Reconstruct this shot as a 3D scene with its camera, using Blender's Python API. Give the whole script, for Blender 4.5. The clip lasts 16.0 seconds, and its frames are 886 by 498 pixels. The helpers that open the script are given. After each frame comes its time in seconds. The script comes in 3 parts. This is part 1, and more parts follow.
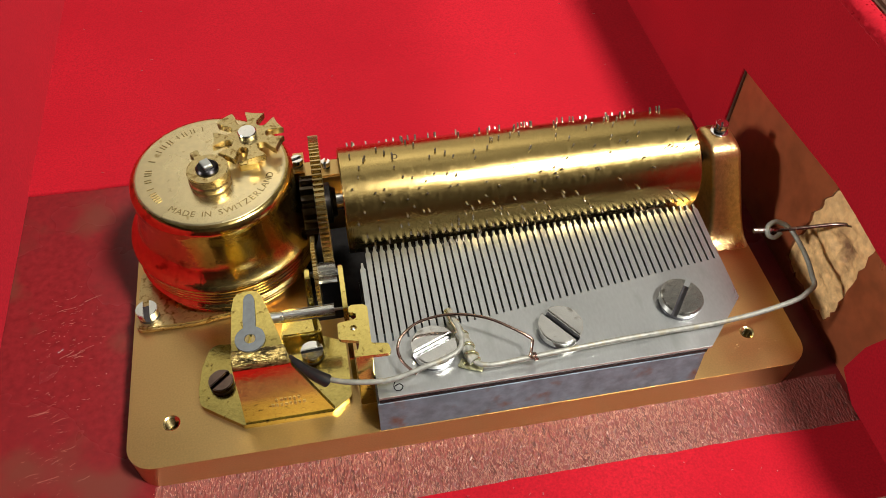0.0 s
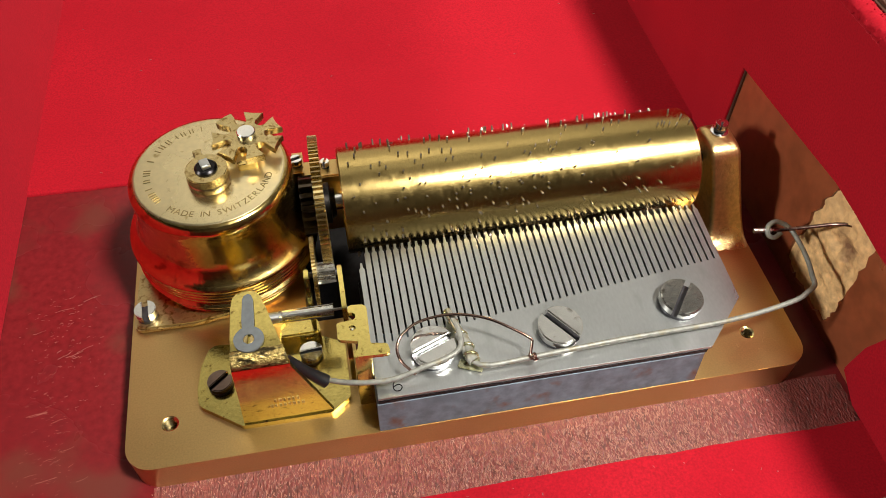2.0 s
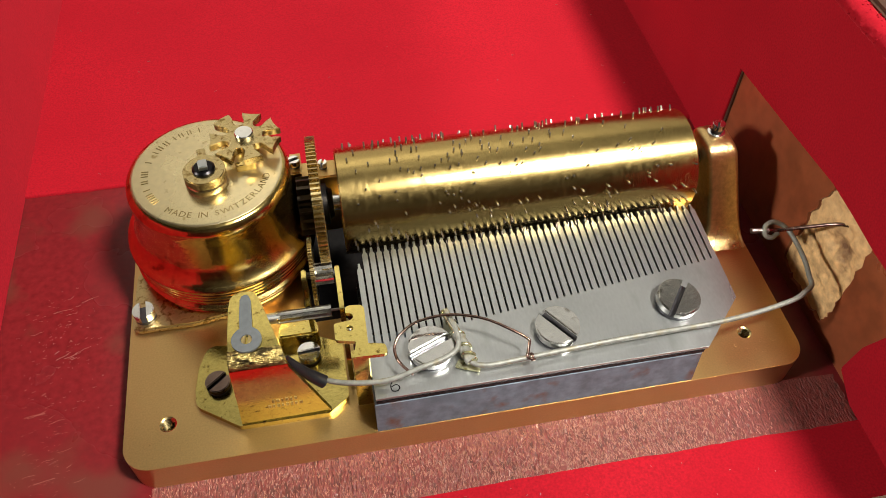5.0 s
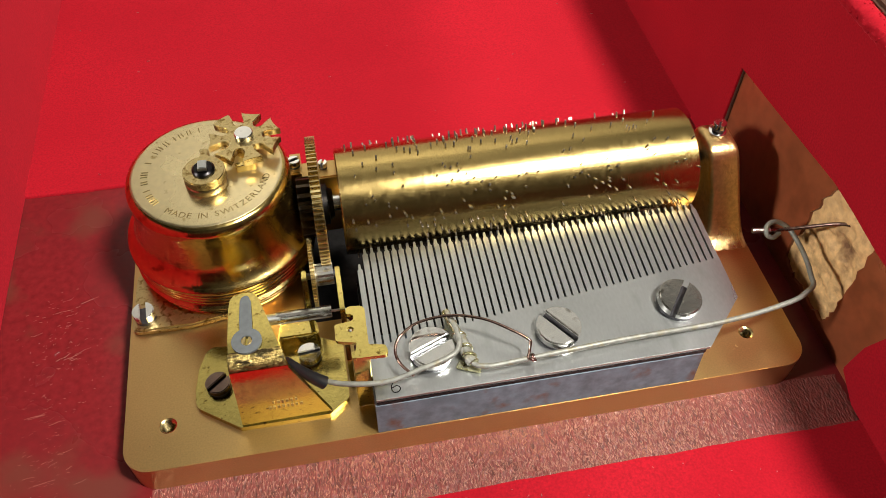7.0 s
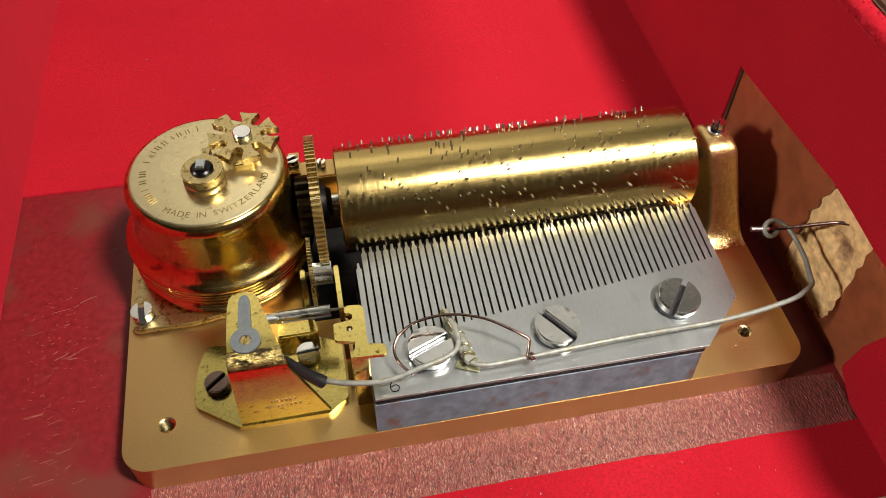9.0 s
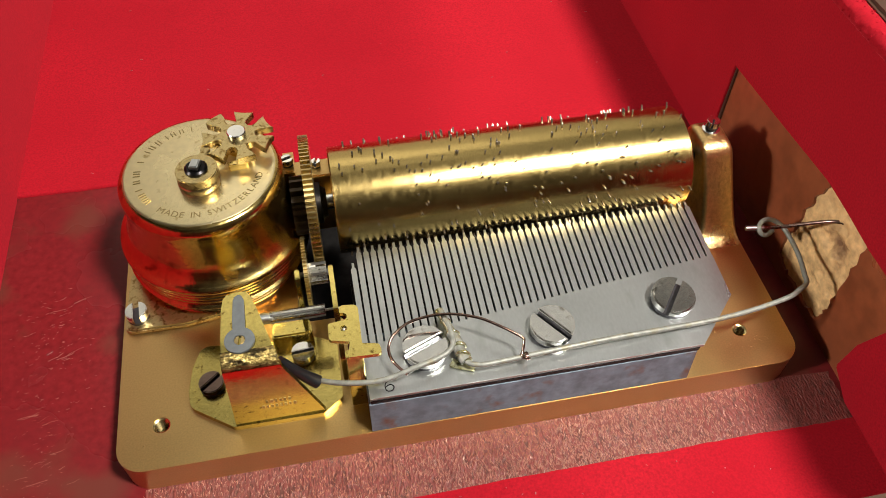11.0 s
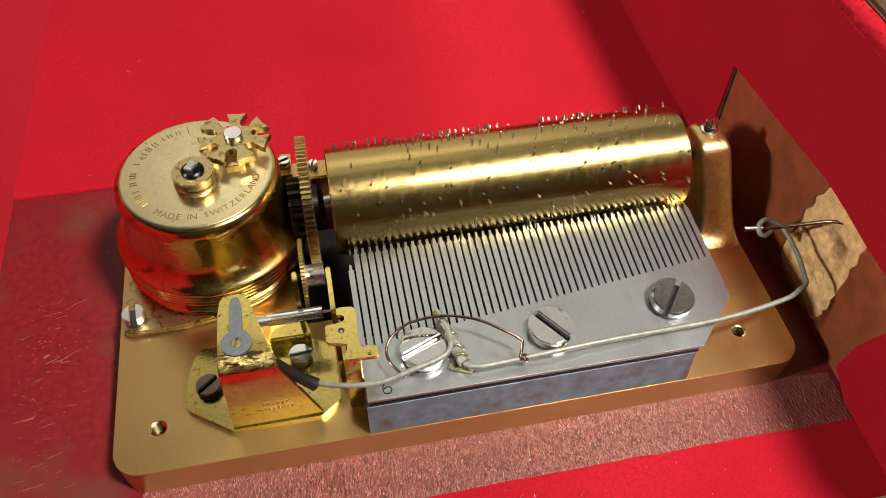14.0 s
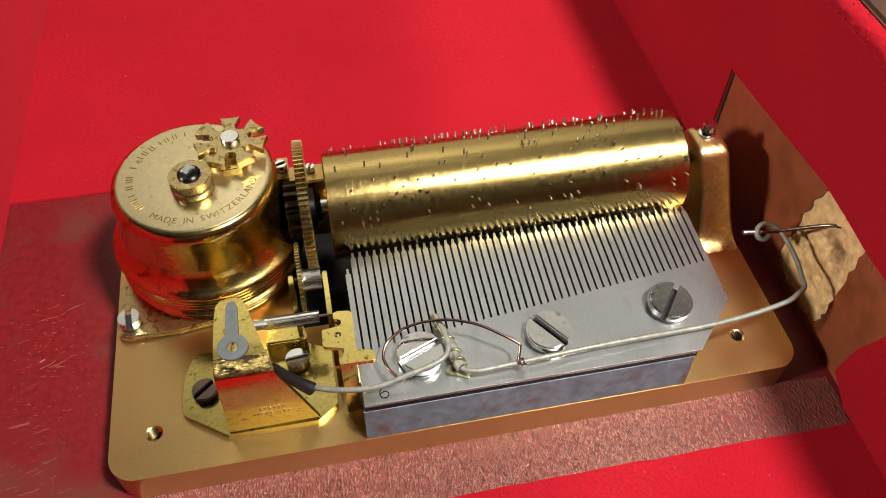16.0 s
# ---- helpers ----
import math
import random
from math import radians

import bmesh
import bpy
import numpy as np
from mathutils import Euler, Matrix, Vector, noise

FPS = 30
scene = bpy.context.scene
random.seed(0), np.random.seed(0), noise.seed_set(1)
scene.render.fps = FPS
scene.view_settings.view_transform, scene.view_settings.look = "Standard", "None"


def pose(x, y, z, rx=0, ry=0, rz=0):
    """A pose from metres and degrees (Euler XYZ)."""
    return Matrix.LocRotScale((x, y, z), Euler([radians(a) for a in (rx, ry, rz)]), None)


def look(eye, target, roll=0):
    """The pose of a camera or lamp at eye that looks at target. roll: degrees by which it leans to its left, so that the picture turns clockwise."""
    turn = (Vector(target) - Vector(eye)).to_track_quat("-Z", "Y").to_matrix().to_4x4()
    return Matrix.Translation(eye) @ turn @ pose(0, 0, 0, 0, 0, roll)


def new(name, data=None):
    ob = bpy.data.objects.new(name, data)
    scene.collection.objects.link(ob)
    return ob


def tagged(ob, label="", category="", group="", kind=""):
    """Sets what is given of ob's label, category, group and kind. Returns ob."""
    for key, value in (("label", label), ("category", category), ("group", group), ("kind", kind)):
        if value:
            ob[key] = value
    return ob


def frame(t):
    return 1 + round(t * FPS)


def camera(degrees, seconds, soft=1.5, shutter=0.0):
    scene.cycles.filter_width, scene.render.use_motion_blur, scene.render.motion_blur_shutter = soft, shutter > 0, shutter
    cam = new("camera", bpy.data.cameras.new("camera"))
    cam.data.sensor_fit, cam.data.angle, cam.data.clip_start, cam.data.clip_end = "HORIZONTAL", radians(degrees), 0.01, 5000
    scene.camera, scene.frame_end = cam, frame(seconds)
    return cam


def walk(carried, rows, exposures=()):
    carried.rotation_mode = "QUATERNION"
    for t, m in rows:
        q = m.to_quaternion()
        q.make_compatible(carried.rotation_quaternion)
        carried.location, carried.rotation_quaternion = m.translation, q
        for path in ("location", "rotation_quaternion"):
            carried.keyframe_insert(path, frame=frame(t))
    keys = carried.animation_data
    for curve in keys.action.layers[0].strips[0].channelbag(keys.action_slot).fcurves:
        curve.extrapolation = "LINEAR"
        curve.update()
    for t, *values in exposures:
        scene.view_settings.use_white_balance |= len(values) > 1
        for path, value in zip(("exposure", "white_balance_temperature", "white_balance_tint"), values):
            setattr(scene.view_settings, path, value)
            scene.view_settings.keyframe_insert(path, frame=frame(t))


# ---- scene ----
PATH = [
    (0, (0.03897, -0.06014, 0.12308), (0.05295, 0.00738, 0.03738), 1.406),
    (0.5, (0.03894, -0.06013, 0.12302), (0.05297, 0.00736, 0.03729), 1.432),
    (1, (0.03890, -0.06014, 0.12301), (0.05292, 0.00731, 0.03726), 1.442),
    (1.5, (0.03892, -0.06008, 0.12288), (0.05297, 0.00738, 0.03714), 1.460),
    (2, (0.03906, -0.06001, 0.12276), (0.05309, 0.00756, 0.03711), 1.417),
    (2.5, (0.03920, -0.06006, 0.12275), (0.05336, 0.00760, 0.03718), 1.479),
    (3, (0.03930, -0.06023, 0.12287), (0.05344, 0.00745, 0.03732), 1.462),
    (3.5, (0.03935, -0.06036, 0.12287), (0.05358, 0.00735, 0.03736), 1.539),
    (4, (0.03932, -0.06042, 0.12282), (0.05354, 0.00732, 0.03733), 1.475),
    (6.5, (0.03937, -0.06001, 0.12277), (0.05345, 0.00764, 0.03719), 1.333),
    (7, (0.03939, -0.05983, 0.12269), (0.05345, 0.00775, 0.03705), 1.275),
    (7.5, (0.03935, -0.05971, 0.12271), (0.05334, 0.00787, 0.03705), 1.188),
    (8, (0.03929, -0.05961, 0.12270), (0.05340, 0.00787, 0.03698), 1.275),
    (8.5, (0.03930, -0.05961, 0.12270), (0.05355, 0.00781, 0.03696), 1.355),
    (9, (0.03932, -0.05966, 0.12273), (0.05358, 0.00768, 0.03693), 1.395),
    (11.5, (0.03992, -0.05977, 0.12266), (0.05450, 0.00749, 0.03685), 1.482),
    (12, (0.03989, -0.05977, 0.12273), (0.05442, 0.00758, 0.03698), 1.422),
    (12.5, (0.03987, -0.05957, 0.12259), (0.05434, 0.00772, 0.03679), 1.369),
    (13, (0.03995, -0.05936, 0.12238), (0.05446, 0.00800, 0.03663), 1.348),
    (13.5, (0.04011, -0.05936, 0.12238), (0.05473, 0.00798, 0.03663), 1.388),
    (14, (0.04030, -0.05934, 0.12230), (0.05488, 0.00797, 0.03653), 1.322),
    (14.5, (0.04045, -0.05933, 0.12224), (0.05511, 0.00801, 0.03650), 1.383),
    (15, (0.04053, -0.05928, 0.12210), (0.05519, 0.00827, 0.03653), 1.339),
    (15.5, (0.04052, -0.05927, 0.12191), (0.05532, 0.00840, 0.03645), 1.423),
    (16, (0.04051, -0.05934, 0.12173), (0.05541, 0.00854, 0.03647), 1.434),
]
cam = camera(58.32, 16.0, soft=0.72)
walk(cam, [(t, look(eye, target, roll)) for t, eye, target, roll in PATH])

# ---- world, lamps, exposure ----
scene.view_settings.exposure = 0.0
world = bpy.data.worlds.new("room_light")
scene.world = world
world.use_nodes = True
world.node_tree.nodes["Background"].inputs[0].default_value = (1.0, 0.9, 0.78, 1)
world.node_tree.nodes["Background"].inputs[1].default_value = 0.05


def lamp(name, place, target, size, watts, colour):
    data = bpy.data.lights.new(name, "AREA")
    data.shape, data.size, data.energy, data.color = "DISK", size, watts, colour
    ob = new(name, data)
    ob.matrix_world = look(place, target)
    return ob


lamp("table_lamp", (0.250, -0.147, 0.525), (-0.05, 0.45, 0.0), 0.085, 9.0, (1.0, 0.95, 0.87))
# Added fill, no known source: brightens the north wall that the metals mirror.
lamp("wall_wash_fill", (0.15, 0.50, 1.50), (0.22, 1.25, 1.63), 0.16, 10.0, (1.0, 0.99, 0.96))
lamp("wall_lamp", (-1.20, -0.18, 0.71), (0.06, 0.03, 0.0), 0.12, 18.0, (1.0, 0.95, 0.88))


# ---- materials ----
def mat(name, base, rough=0.5, metal=0.0, vary=0.15, grain=400.0, bump=0.1, stretch=(1, 1, 1), coarse=60.0, dirt=None, dirt_amount=0.0, dirt_scale=150.0, sheen=0.0, coat=0.0, rough_vary=0.1, bump_dist=0.0001, ior=1.5, spec=0.5, tint=None):
    m = bpy.data.materials.new(name)
    m.use_nodes = True
    nt = m.node_tree
    b = nt.nodes["Principled BSDF"]
    co = nt.nodes.new("ShaderNodeTexCoord")
    mp = nt.nodes.new("ShaderNodeMapping")
    mp.inputs["Scale"].default_value = stretch
    nt.links.new(co.outputs["Object"], mp.inputs["Vector"])

    def nz(scale, detail=4.0):
        n = nt.nodes.new("ShaderNodeTexNoise")
        n.inputs["Scale"].default_value, n.inputs["Detail"].default_value = scale, detail
        nt.links.new(mp.outputs["Vector"], n.inputs["Vector"])
        return n.outputs["Fac"]

    def mixc(f, a, c):
        n = nt.nodes.new("ShaderNodeMix")
        n.data_type = "RGBA"
        for sock, val in ((n.inputs[0], f), (n.inputs[6], a), (n.inputs[7], c)):
            if isinstance(val, (float, tuple)):
                sock.default_value = val
            else:
                nt.links.new(val, sock)
        return n.outputs[2]

    def ramp(f, lo, hi, a=0.0, c=1.0):
        n = nt.nodes.new("ShaderNodeMapRange")
        nt.links.new(f, n.inputs[0])
        for i, val in zip((1, 2, 3, 4), (lo, hi, a, c)):
            n.inputs[i].default_value = val
        return n.outputs[0]

    fine, wide = nz(grain), nz(coarse)
    dark = tuple(c * (1 - vary) for c in base) + (1,)
    light = tuple(min(1, c * (1 + vary)) for c in base) + (1,)
    col = mixc(ramp(fine, 0.3, 0.7), dark, light)
    col = mixc(ramp(wide, 0.35, 0.65, 0, 0.5), col, tuple(c * (1 - 0.6 * vary) for c in base) + (1,))
    if dirt:
        spots = ramp(nz(dirt_scale, 6.0), 0.6 - 0.25 * dirt_amount, 0.72 - 0.2 * dirt_amount)
        col = mixc(spots, col, dirt + (1,))
    nt.links.new(col, b.inputs["Base Color"])
    nt.links.new(ramp(wide, 0.3, 0.7, max(0.02, rough - rough_vary), rough + rough_vary), b.inputs["Roughness"])
    b.inputs["Metallic"].default_value = metal
    b.inputs["IOR"].default_value = ior
    b.inputs["Specular IOR Level"].default_value = spec
    b.inputs["Sheen Weight"].default_value = sheen
    b.inputs["Sheen Tint"].default_value = (tint or tuple(min(1, c * 1.5) for c in base)) + (1,)
    b.inputs["Coat Weight"].default_value = coat
    b.inputs["Coat Roughness"].default_value = 0.15
    if bump:
        bp = nt.nodes.new("ShaderNodeBump")
        bp.inputs["Strength"].default_value, bp.inputs["Distance"].default_value = bump, bump_dist
        nt.links.new(fine, bp.inputs["Height"])
        nt.links.new(bp.outputs[0], b.inputs["Normal"])
    return m


BRASS_POLISHED = mat("polished_brass", (0.78, 0.59, 0.22), 0.17, 1.0, 0.14, 1100, 0.45, dirt=(0.34, 0.23, 0.07), dirt_amount=0.1, dirt_scale=420, rough_vary=0.05)
BRASS_TOP = mat("satin_brass", (0.80, 0.68, 0.40), 0.30, 1.0, 0.06, 900, 0.04, dirt=(0.45, 0.33, 0.13), dirt_amount=-0.15, dirt_scale=500, rough_vary=0.05)
BRASS_CYL = mat("brushed_brass", (0.55, 0.405, 0.15), 0.19, 1.0, 0.14, 4600, 0.42, stretch=(1, 0.5, 0.5), coarse=1400, rough_vary=0.04, bump_dist=0.00005)
BRASS_PLATE = mat("yellow_brass", (0.68, 0.55, 0.17), 0.17, 1.0, 0.14, 1800, 0.14, dirt=(0.18, 0.12, 0.03), dirt_amount=0.0, dirt_scale=1100, rough_vary=0.08)
BRASS_AGED = mat("aged_brass", (0.58, 0.46, 0.22), 0.33, 1.0, 0.2, 900, 0.18, dirt=(0.25, 0.16, 0.05), dirt_amount=0.35, dirt_scale=900)
BRASS_GEAR = mat("gear_brass", (0.62, 0.50, 0.24), 0.24, 1.0, 0.15, 900, 0.1)
GOLD_CAST = mat("gold_lacquered_casting", (0.62, 0.42, 0.17), 0.33, 1.0, 0.08, 3200, 0.14, rough_vary=0.05)
GOLD_PITTED = mat("pitted_gold_casting", (0.62, 0.42, 0.18), 0.31, 1.0, 0.2, 1100, 0.45, rough_vary=0.05, bump_dist=0.0002)
STEEL = mat("grey_steel", (0.49, 0.51, 0.51), 0.31, 1.0, 0.06, 2400, 0.12, stretch=(1, 0.4, 1), rough_vary=0.05, dirt=(0.40, 0.42, 0.41), dirt_amount=0.1, dirt_scale=200)
STEEL_BLOCK = mat("blued_steel", (0.14, 0.18, 0.22), 0.5, 0.1, 0.35, 500, 0.25, dirt=(0.13, 0.06, 0.04), dirt_amount=0.02, dirt_scale=190)
# Dark steel parts, and the painted shade in the screw slots.
STEEL_DARK_AND_SHADE = mat("dark_steel", (0.10, 0.10, 0.11), 0.35, 0.9, 0.15, 800, 0.06)
PIN_STEEL = mat("pin_steel", (0.16, 0.135, 0.11), 0.32, 0.9, 0.1, 900, 0.0)
NICKEL = mat("nickel", (0.85, 0.85, 0.82), 0.14, 1.0, 0.12, 240, 0.16, rough_vary=0.06, bump_dist=0.0004, dirt=(0.42, 0.40, 0.36), dirt_amount=0.05, dirt_scale=500)
# Brown-black base stands in for the dark reflection on one screw.
MIRRORED_DARK = mat("mirrored_dark_steel", (0.24, 0.17, 0.14), 0.16, 1.0, 0.2, 600, 0.1)
# Blackened steel; also colours the added pieces that stand in for shade.
BLACKENED_AND_SHADE = mat("blackened_steel_and_shade", (0.022, 0.021, 0.022), 0.35, 1.0, 0.2, 800, 0.05)
GREY_SPRING = mat("grey_spring_steel", (0.095, 0.105, 0.11), 0.55, 0.2, 0.12, 1200, 0.05)
WIRE_GREY = mat("tinned_wire", (0.22, 0.225, 0.20), 0.56, 0.4, 0.3, 900, 0.35, dirt=(0.20, 0.18, 0.12), dirt_amount=0.3, dirt_scale=500)
WIRE_BROWN = mat("bronze_wire", (0.24, 0.16, 0.13), 0.24, 1.0, 0.15, 900, 0.1)
SOLDER = mat("solder", (0.55, 0.55, 0.36), 0.32, 0.85, 0.2, 900, 0.2, dirt=(0.30, 0.28, 0.12), dirt_amount=0.3, dirt_scale=700)
RUBBER = mat("black_sleeve", (0.008, 0.008, 0.009), 0.42, 0.0, 0.3, 900, 0.2)
# Brass darkened so the stamped letters carry their shading as colour.
ENGRAVED_SHADE = mat("stamped_brass_shade", (0.31, 0.23, 0.09), 0.28, 1.0, 0.1, 900, 0.05)
VELVET = mat("red_velvet", (0.285, 0.0038, 0.011), 0.9, 0.0, 0.25, 2500, 0.3, sheen=0.40, coarse=28, spec=0.14, tint=(0.72, 0.045, 0.07))
LACQUER = mat("red_brown_lacquer", (0.125, 0.0095, 0.0115), 0.27, 0.0, 0.2, 700, 0.2, coarse=40, rough_vary=0.1, ior=1.5, dirt=(0.10, 0.022, 0.016), dirt_amount=0.25, dirt_scale=60, spec=0.35)
BARE_FIBRE = mat("bare_fibrous_board", (0.16, 0.034, 0.028), 0.36, 0.0, 0.5, 2600, 1.0, stretch=(1, 0.35, 1), coarse=60, rough_vary=0.08, bump_dist=0.0004, ior=1.6, dirt=(0.07, 0.016, 0.012), dirt_amount=0.3, dirt_scale=1500)
SPLINTER_GLINT = mat("pale_splinter_glints", (0.35, 0.17, 0.12), 0.28, 0.0, 0.3, 900, 0.2, ior=1.6)
PINION_STEEL = mat("oiled_dark_steel", (0.075, 0.058, 0.042), 0.32, 0.9, 0.3, 900, 0.1)
WORN_BEND = mat("pitted_worn_brass", (0.40, 0.30, 0.11), 0.40, 1.0, 0.4, 2200, 0.9, stretch=(0.5, 1, 1), dirt=(0.06, 0.045, 0.02), dirt_amount=0.5, dirt_scale=1300, bump_dist=0.0004)
BROWN = mat("brown_board", (0.21, 0.057, 0.023), 0.32, 0.0, 0.25, 300, 0.1, coat=0.15, coarse=45)
RAW_BOARD = mat("torn_raw_board", (0.60, 0.38, 0.17), 0.75, 0.0, 0.3, 700, 0.7, dirt=(0.15, 0.07, 0.03), dirt_amount=0.22, dirt_scale=140, bump_dist=0.0005)
GLUE = mat("dried_glue", (0.23, 0.085, 0.065), 0.35, 0.0, 0.2, 600, 0.1)
DARK_WOOD = mat("dark_wood", (0.06, 0.03, 0.02), 0.3, 0.0, 0.3, 200, 0.1, coat=0.3)
# Tones of the unseen room, chosen for reflections and fill.
UNSEEN_PALE_WALL = mat("unseen_pale_wall", (0.74, 0.70, 0.62), 0.9, 0.0, 0.05, 30, 0.05)
UNSEEN_CEILING = mat("unseen_grey_ceiling", (0.46, 0.45, 0.42), 0.9, 0.0, 0.05, 30, 0.05)
UNSEEN_DIM_WALL = mat("unseen_dim_wall", (0.12, 0.10, 0.08), 0.8, 0.0, 0.08, 30, 0.05)

# ---- mesh helpers (millimetres) ----
MM = 0.001


def sharpen(bm, angle=32):
    lim = radians(angle)
    for f in bm.faces:
        f.smooth = True
    for e in bm.edges:
        if len(e.link_faces) == 2:
            e.smooth = e.calc_face_angle(0) < lim


def part(name, bm, material, parent=None, label="", at=None, angle=32):
    bmesh.ops.recalc_face_normals(bm, faces=bm.faces)
    sharpen(bm, angle)
    bmesh.ops.scale(bm, vec=(MM, MM, MM), verts=bm.verts)
    me = bpy.data.meshes.new(name)
    bm.to_mesh(me)
    bm.free()
    me.materials.append(material)
    ob = new(name, me)
    ob.parent = parent
    if at:
        ob.location = tuple(c * MM for c in at)
    if label:
        tagged(ob, label)
    return ob


def thing(name, label, category, at=(0, 0, 0), group="", kind=""):
    ob = new(name)
    ob.location = tuple(c * MM for c in at)
    ob.empty_display_size = 0.01
    return tagged(ob, label, category, group, kind)


def lathe(profile, centre=(0, 0, 0), axis="z", n=96, bm=None):
    """Turns (radius, height) pairs round an axis."""
    bm = bm or bmesh.new()
    rings = []
    for r, h in profile:
        ring = []
        for i in range(n if r > 1e-6 else 1):
            a = 2 * math.pi * i / n
            p = (r * math.cos(a), r * math.sin(a), h)
            if axis == "x":
                p = (h, p[0], p[1])
            ring.append(bm.verts.new((p[0] + centre[0], p[1] + centre[1], p[2] + centre[2])))
        rings.append(ring)
    for a, b in zip(rings, rings[1:]):
        for i in range(n):
            j = (i + 1) % n
            if len(a) == 1 and len(b) == 1:
                continue
            if len(a) == 1:
                bm.faces.new((a[0], b[i], b[j]))
            elif len(b) == 1:
                bm.faces.new((a[i], b[0], a[j]))
            else:
                bm.faces.new((a[i], b[i], b[j], a[j]))
    return bm


def prism(outline, z0, z1, bevel=0.0, bm=None, m=None):
    """A plate of the given outline between two heights, with bevelled rims."""
    own = bmesh.new()
    top = [own.verts.new((x, y, z1)) for x, y in outline]
    bot = [own.verts.new((x, y, z0)) for x, y in outline]
    own.faces.new(top)
    own.faces.new(bot[::-1])
    n = len(outline)
    for i in range(n):
        j = (i + 1) % n
        own.faces.new((top[i], bot[i], bot[j], top[j]))
    bmesh.ops.recalc_face_normals(own, faces=own.faces)
    if bevel:
        rim = [e for e in own.edges if abs(e.verts[0].co.z - e.verts[1].co.z) < 1e-6]
        bmesh.ops.bevel(own, geom=rim, offset=bevel, segments=2, affect="EDGES", clamp_overlap=True)
    if m:
        bmesh.ops.transform(own, matrix=m, verts=own.verts)
    if bm is None:
        return own
    me = bpy.data.meshes.new("tmp")
    own.to_mesh(me)
    own.free()
    bm.from_mesh(me)
    bpy.data.meshes.remove(me)
    return bm


def box(x0, x1, y0, y1, z0, z1, bevel=0.0, bm=None, m=None):
    return prism([(x0, y0), (x1, y0), (x1, y1), (x0, y1)], z0, z1, bevel, bm, m)


def rounded(corners, n=6):
    """An outline with round corners, from (x, y, radius)."""
    pts = []
    k = len(corners)
    for i, (x, y, r) in enumerate(corners):
        if r <= 0:
            pts.append((x, y))
            continue
        p, a, b = Vector((x, y)), Vector(corners[i - 1][:2]), Vector(corners[(i + 1) % k][:2])
        u, v = (a - p).normalized(), (b - p).normalized()
        half = u.angle(v) / 2
        t = min(r / math.tan(half), 0.49 * (a - p).length, 0.49 * (b - p).length)
        r = t * math.tan(half)
        c = p + (u + v).normalized() * (r / math.sin(half))
        s, e = p + u * t - c, p + v * t - c
        a0 = math.atan2(s.y, s.x)
        da = math.atan2(e.y, e.x) - a0
        da = (da + math.pi) % (2 * math.pi) - math.pi
        pts += [(c.x + r * math.cos(a0 + da * j / n), c.y + r * math.sin(a0 + da * j / n)) for j in range(n + 1)]
    return pts


def smooth_path(points, steps=6):
    pts = [Vector(p) for p in points]
    out = []
    for i in range(len(pts) - 1):
        p0, p1, p2, p3 = pts[max(i - 1, 0)], pts[i], pts[i + 1], pts[min(i + 2, len(pts) - 1)]
        for j in range(steps):
            t = j / steps
            out.append(0.5 * (2 * p1 + (p2 - p0) * t + (2 * p0 - 5 * p1 + 4 * p2 - p3) * t * t + (3 * p1 - p0 - 3 * p2 + p3) * t ** 3))
    return out + [pts[-1]]


def tube(points, r, n=12, steps=6, bm=None, ends=None):
    """A round wire along a smooth path, with rounded ends."""
    bm = bm or bmesh.new()
    pts = smooth_path(points, steps)
    side = None
    rings = []
    for i, p in enumerate(pts):
        d = (pts[min(i + 1, len(pts) - 1)] - pts[max(i - 1, 0)]).normalized()
        side = (side - d * side.dot(d)).normalized() if side else d.orthogonal().normalized()
        up = d.cross(side)
        rr = r if ends is None else r * (ends[0] + (ends[1] - ends[0]) * i / (len(pts) - 1))
        rings.append([bm.verts.new(p + rr * (side * math.cos(2 * math.pi * k / n) + up * math.sin(2 * math.pi * k / n))) for k in range(n)])
    for a, b in zip(rings, rings[1:]):
        for k in range(n):
            bm.faces.new((a[k], a[(k + 1) % n], b[(k + 1) % n], b[k]))
    bm.faces.new(rings[0][::-1])
    bm.faces.new(rings[-1])
    return bm


def gear_outline(teeth, r_out, r_in, flank=0.25):
    pts = []
    for i in range(teeth):
        for f, r in ((0.0, r_in), (flank, r_out), (0.5, r_out), (0.5 + flank, r_in)):
            a = 2 * math.pi * (i + f) / teeth
            pts.append((r * math.cos(a), r * math.sin(a)))
    return pts


TO_X = Matrix(((0, 0, 1, 0), (1, 0, 0, 0), (0, 1, 0, 0), (0, 0, 0, 1)))


def slot_screw(parent, x, y, z, r, h, turn, material, slot=0.28, tilt=0.0, name="screw", label="slotted nickel screw"):
    """A slotted cheese-head screw: two half heads, and between them the slot's floor, coloured dark for its shade."""
    w = slot * r
    bm = bmesh.new()
    for s in (1, -1):
        a0 = math.asin(w / r)
        arc = [(r * math.cos(a0 + (math.pi - 2 * a0) * i / 28), s * r * math.sin(a0 + (math.pi - 2 * a0) * i / 28)) for i in range(29)]
        prism(arc if s > 0 else arc[::-1], 0.25 * h, h, 0.07 * r, bm)
    ob = part(name, bm, material, parent, label)
    part("slot_floor_shade", lathe([(0, 0), (r * 0.97, 0), (r * 0.97, 0.27 * h), (0, 0.27 * h)], n=40), STEEL_DARK_AND_SHADE, ob)
    ob.matrix_basis = pose(x * MM, y * MM, z * MM, tilt, 0, turn)
    return ob


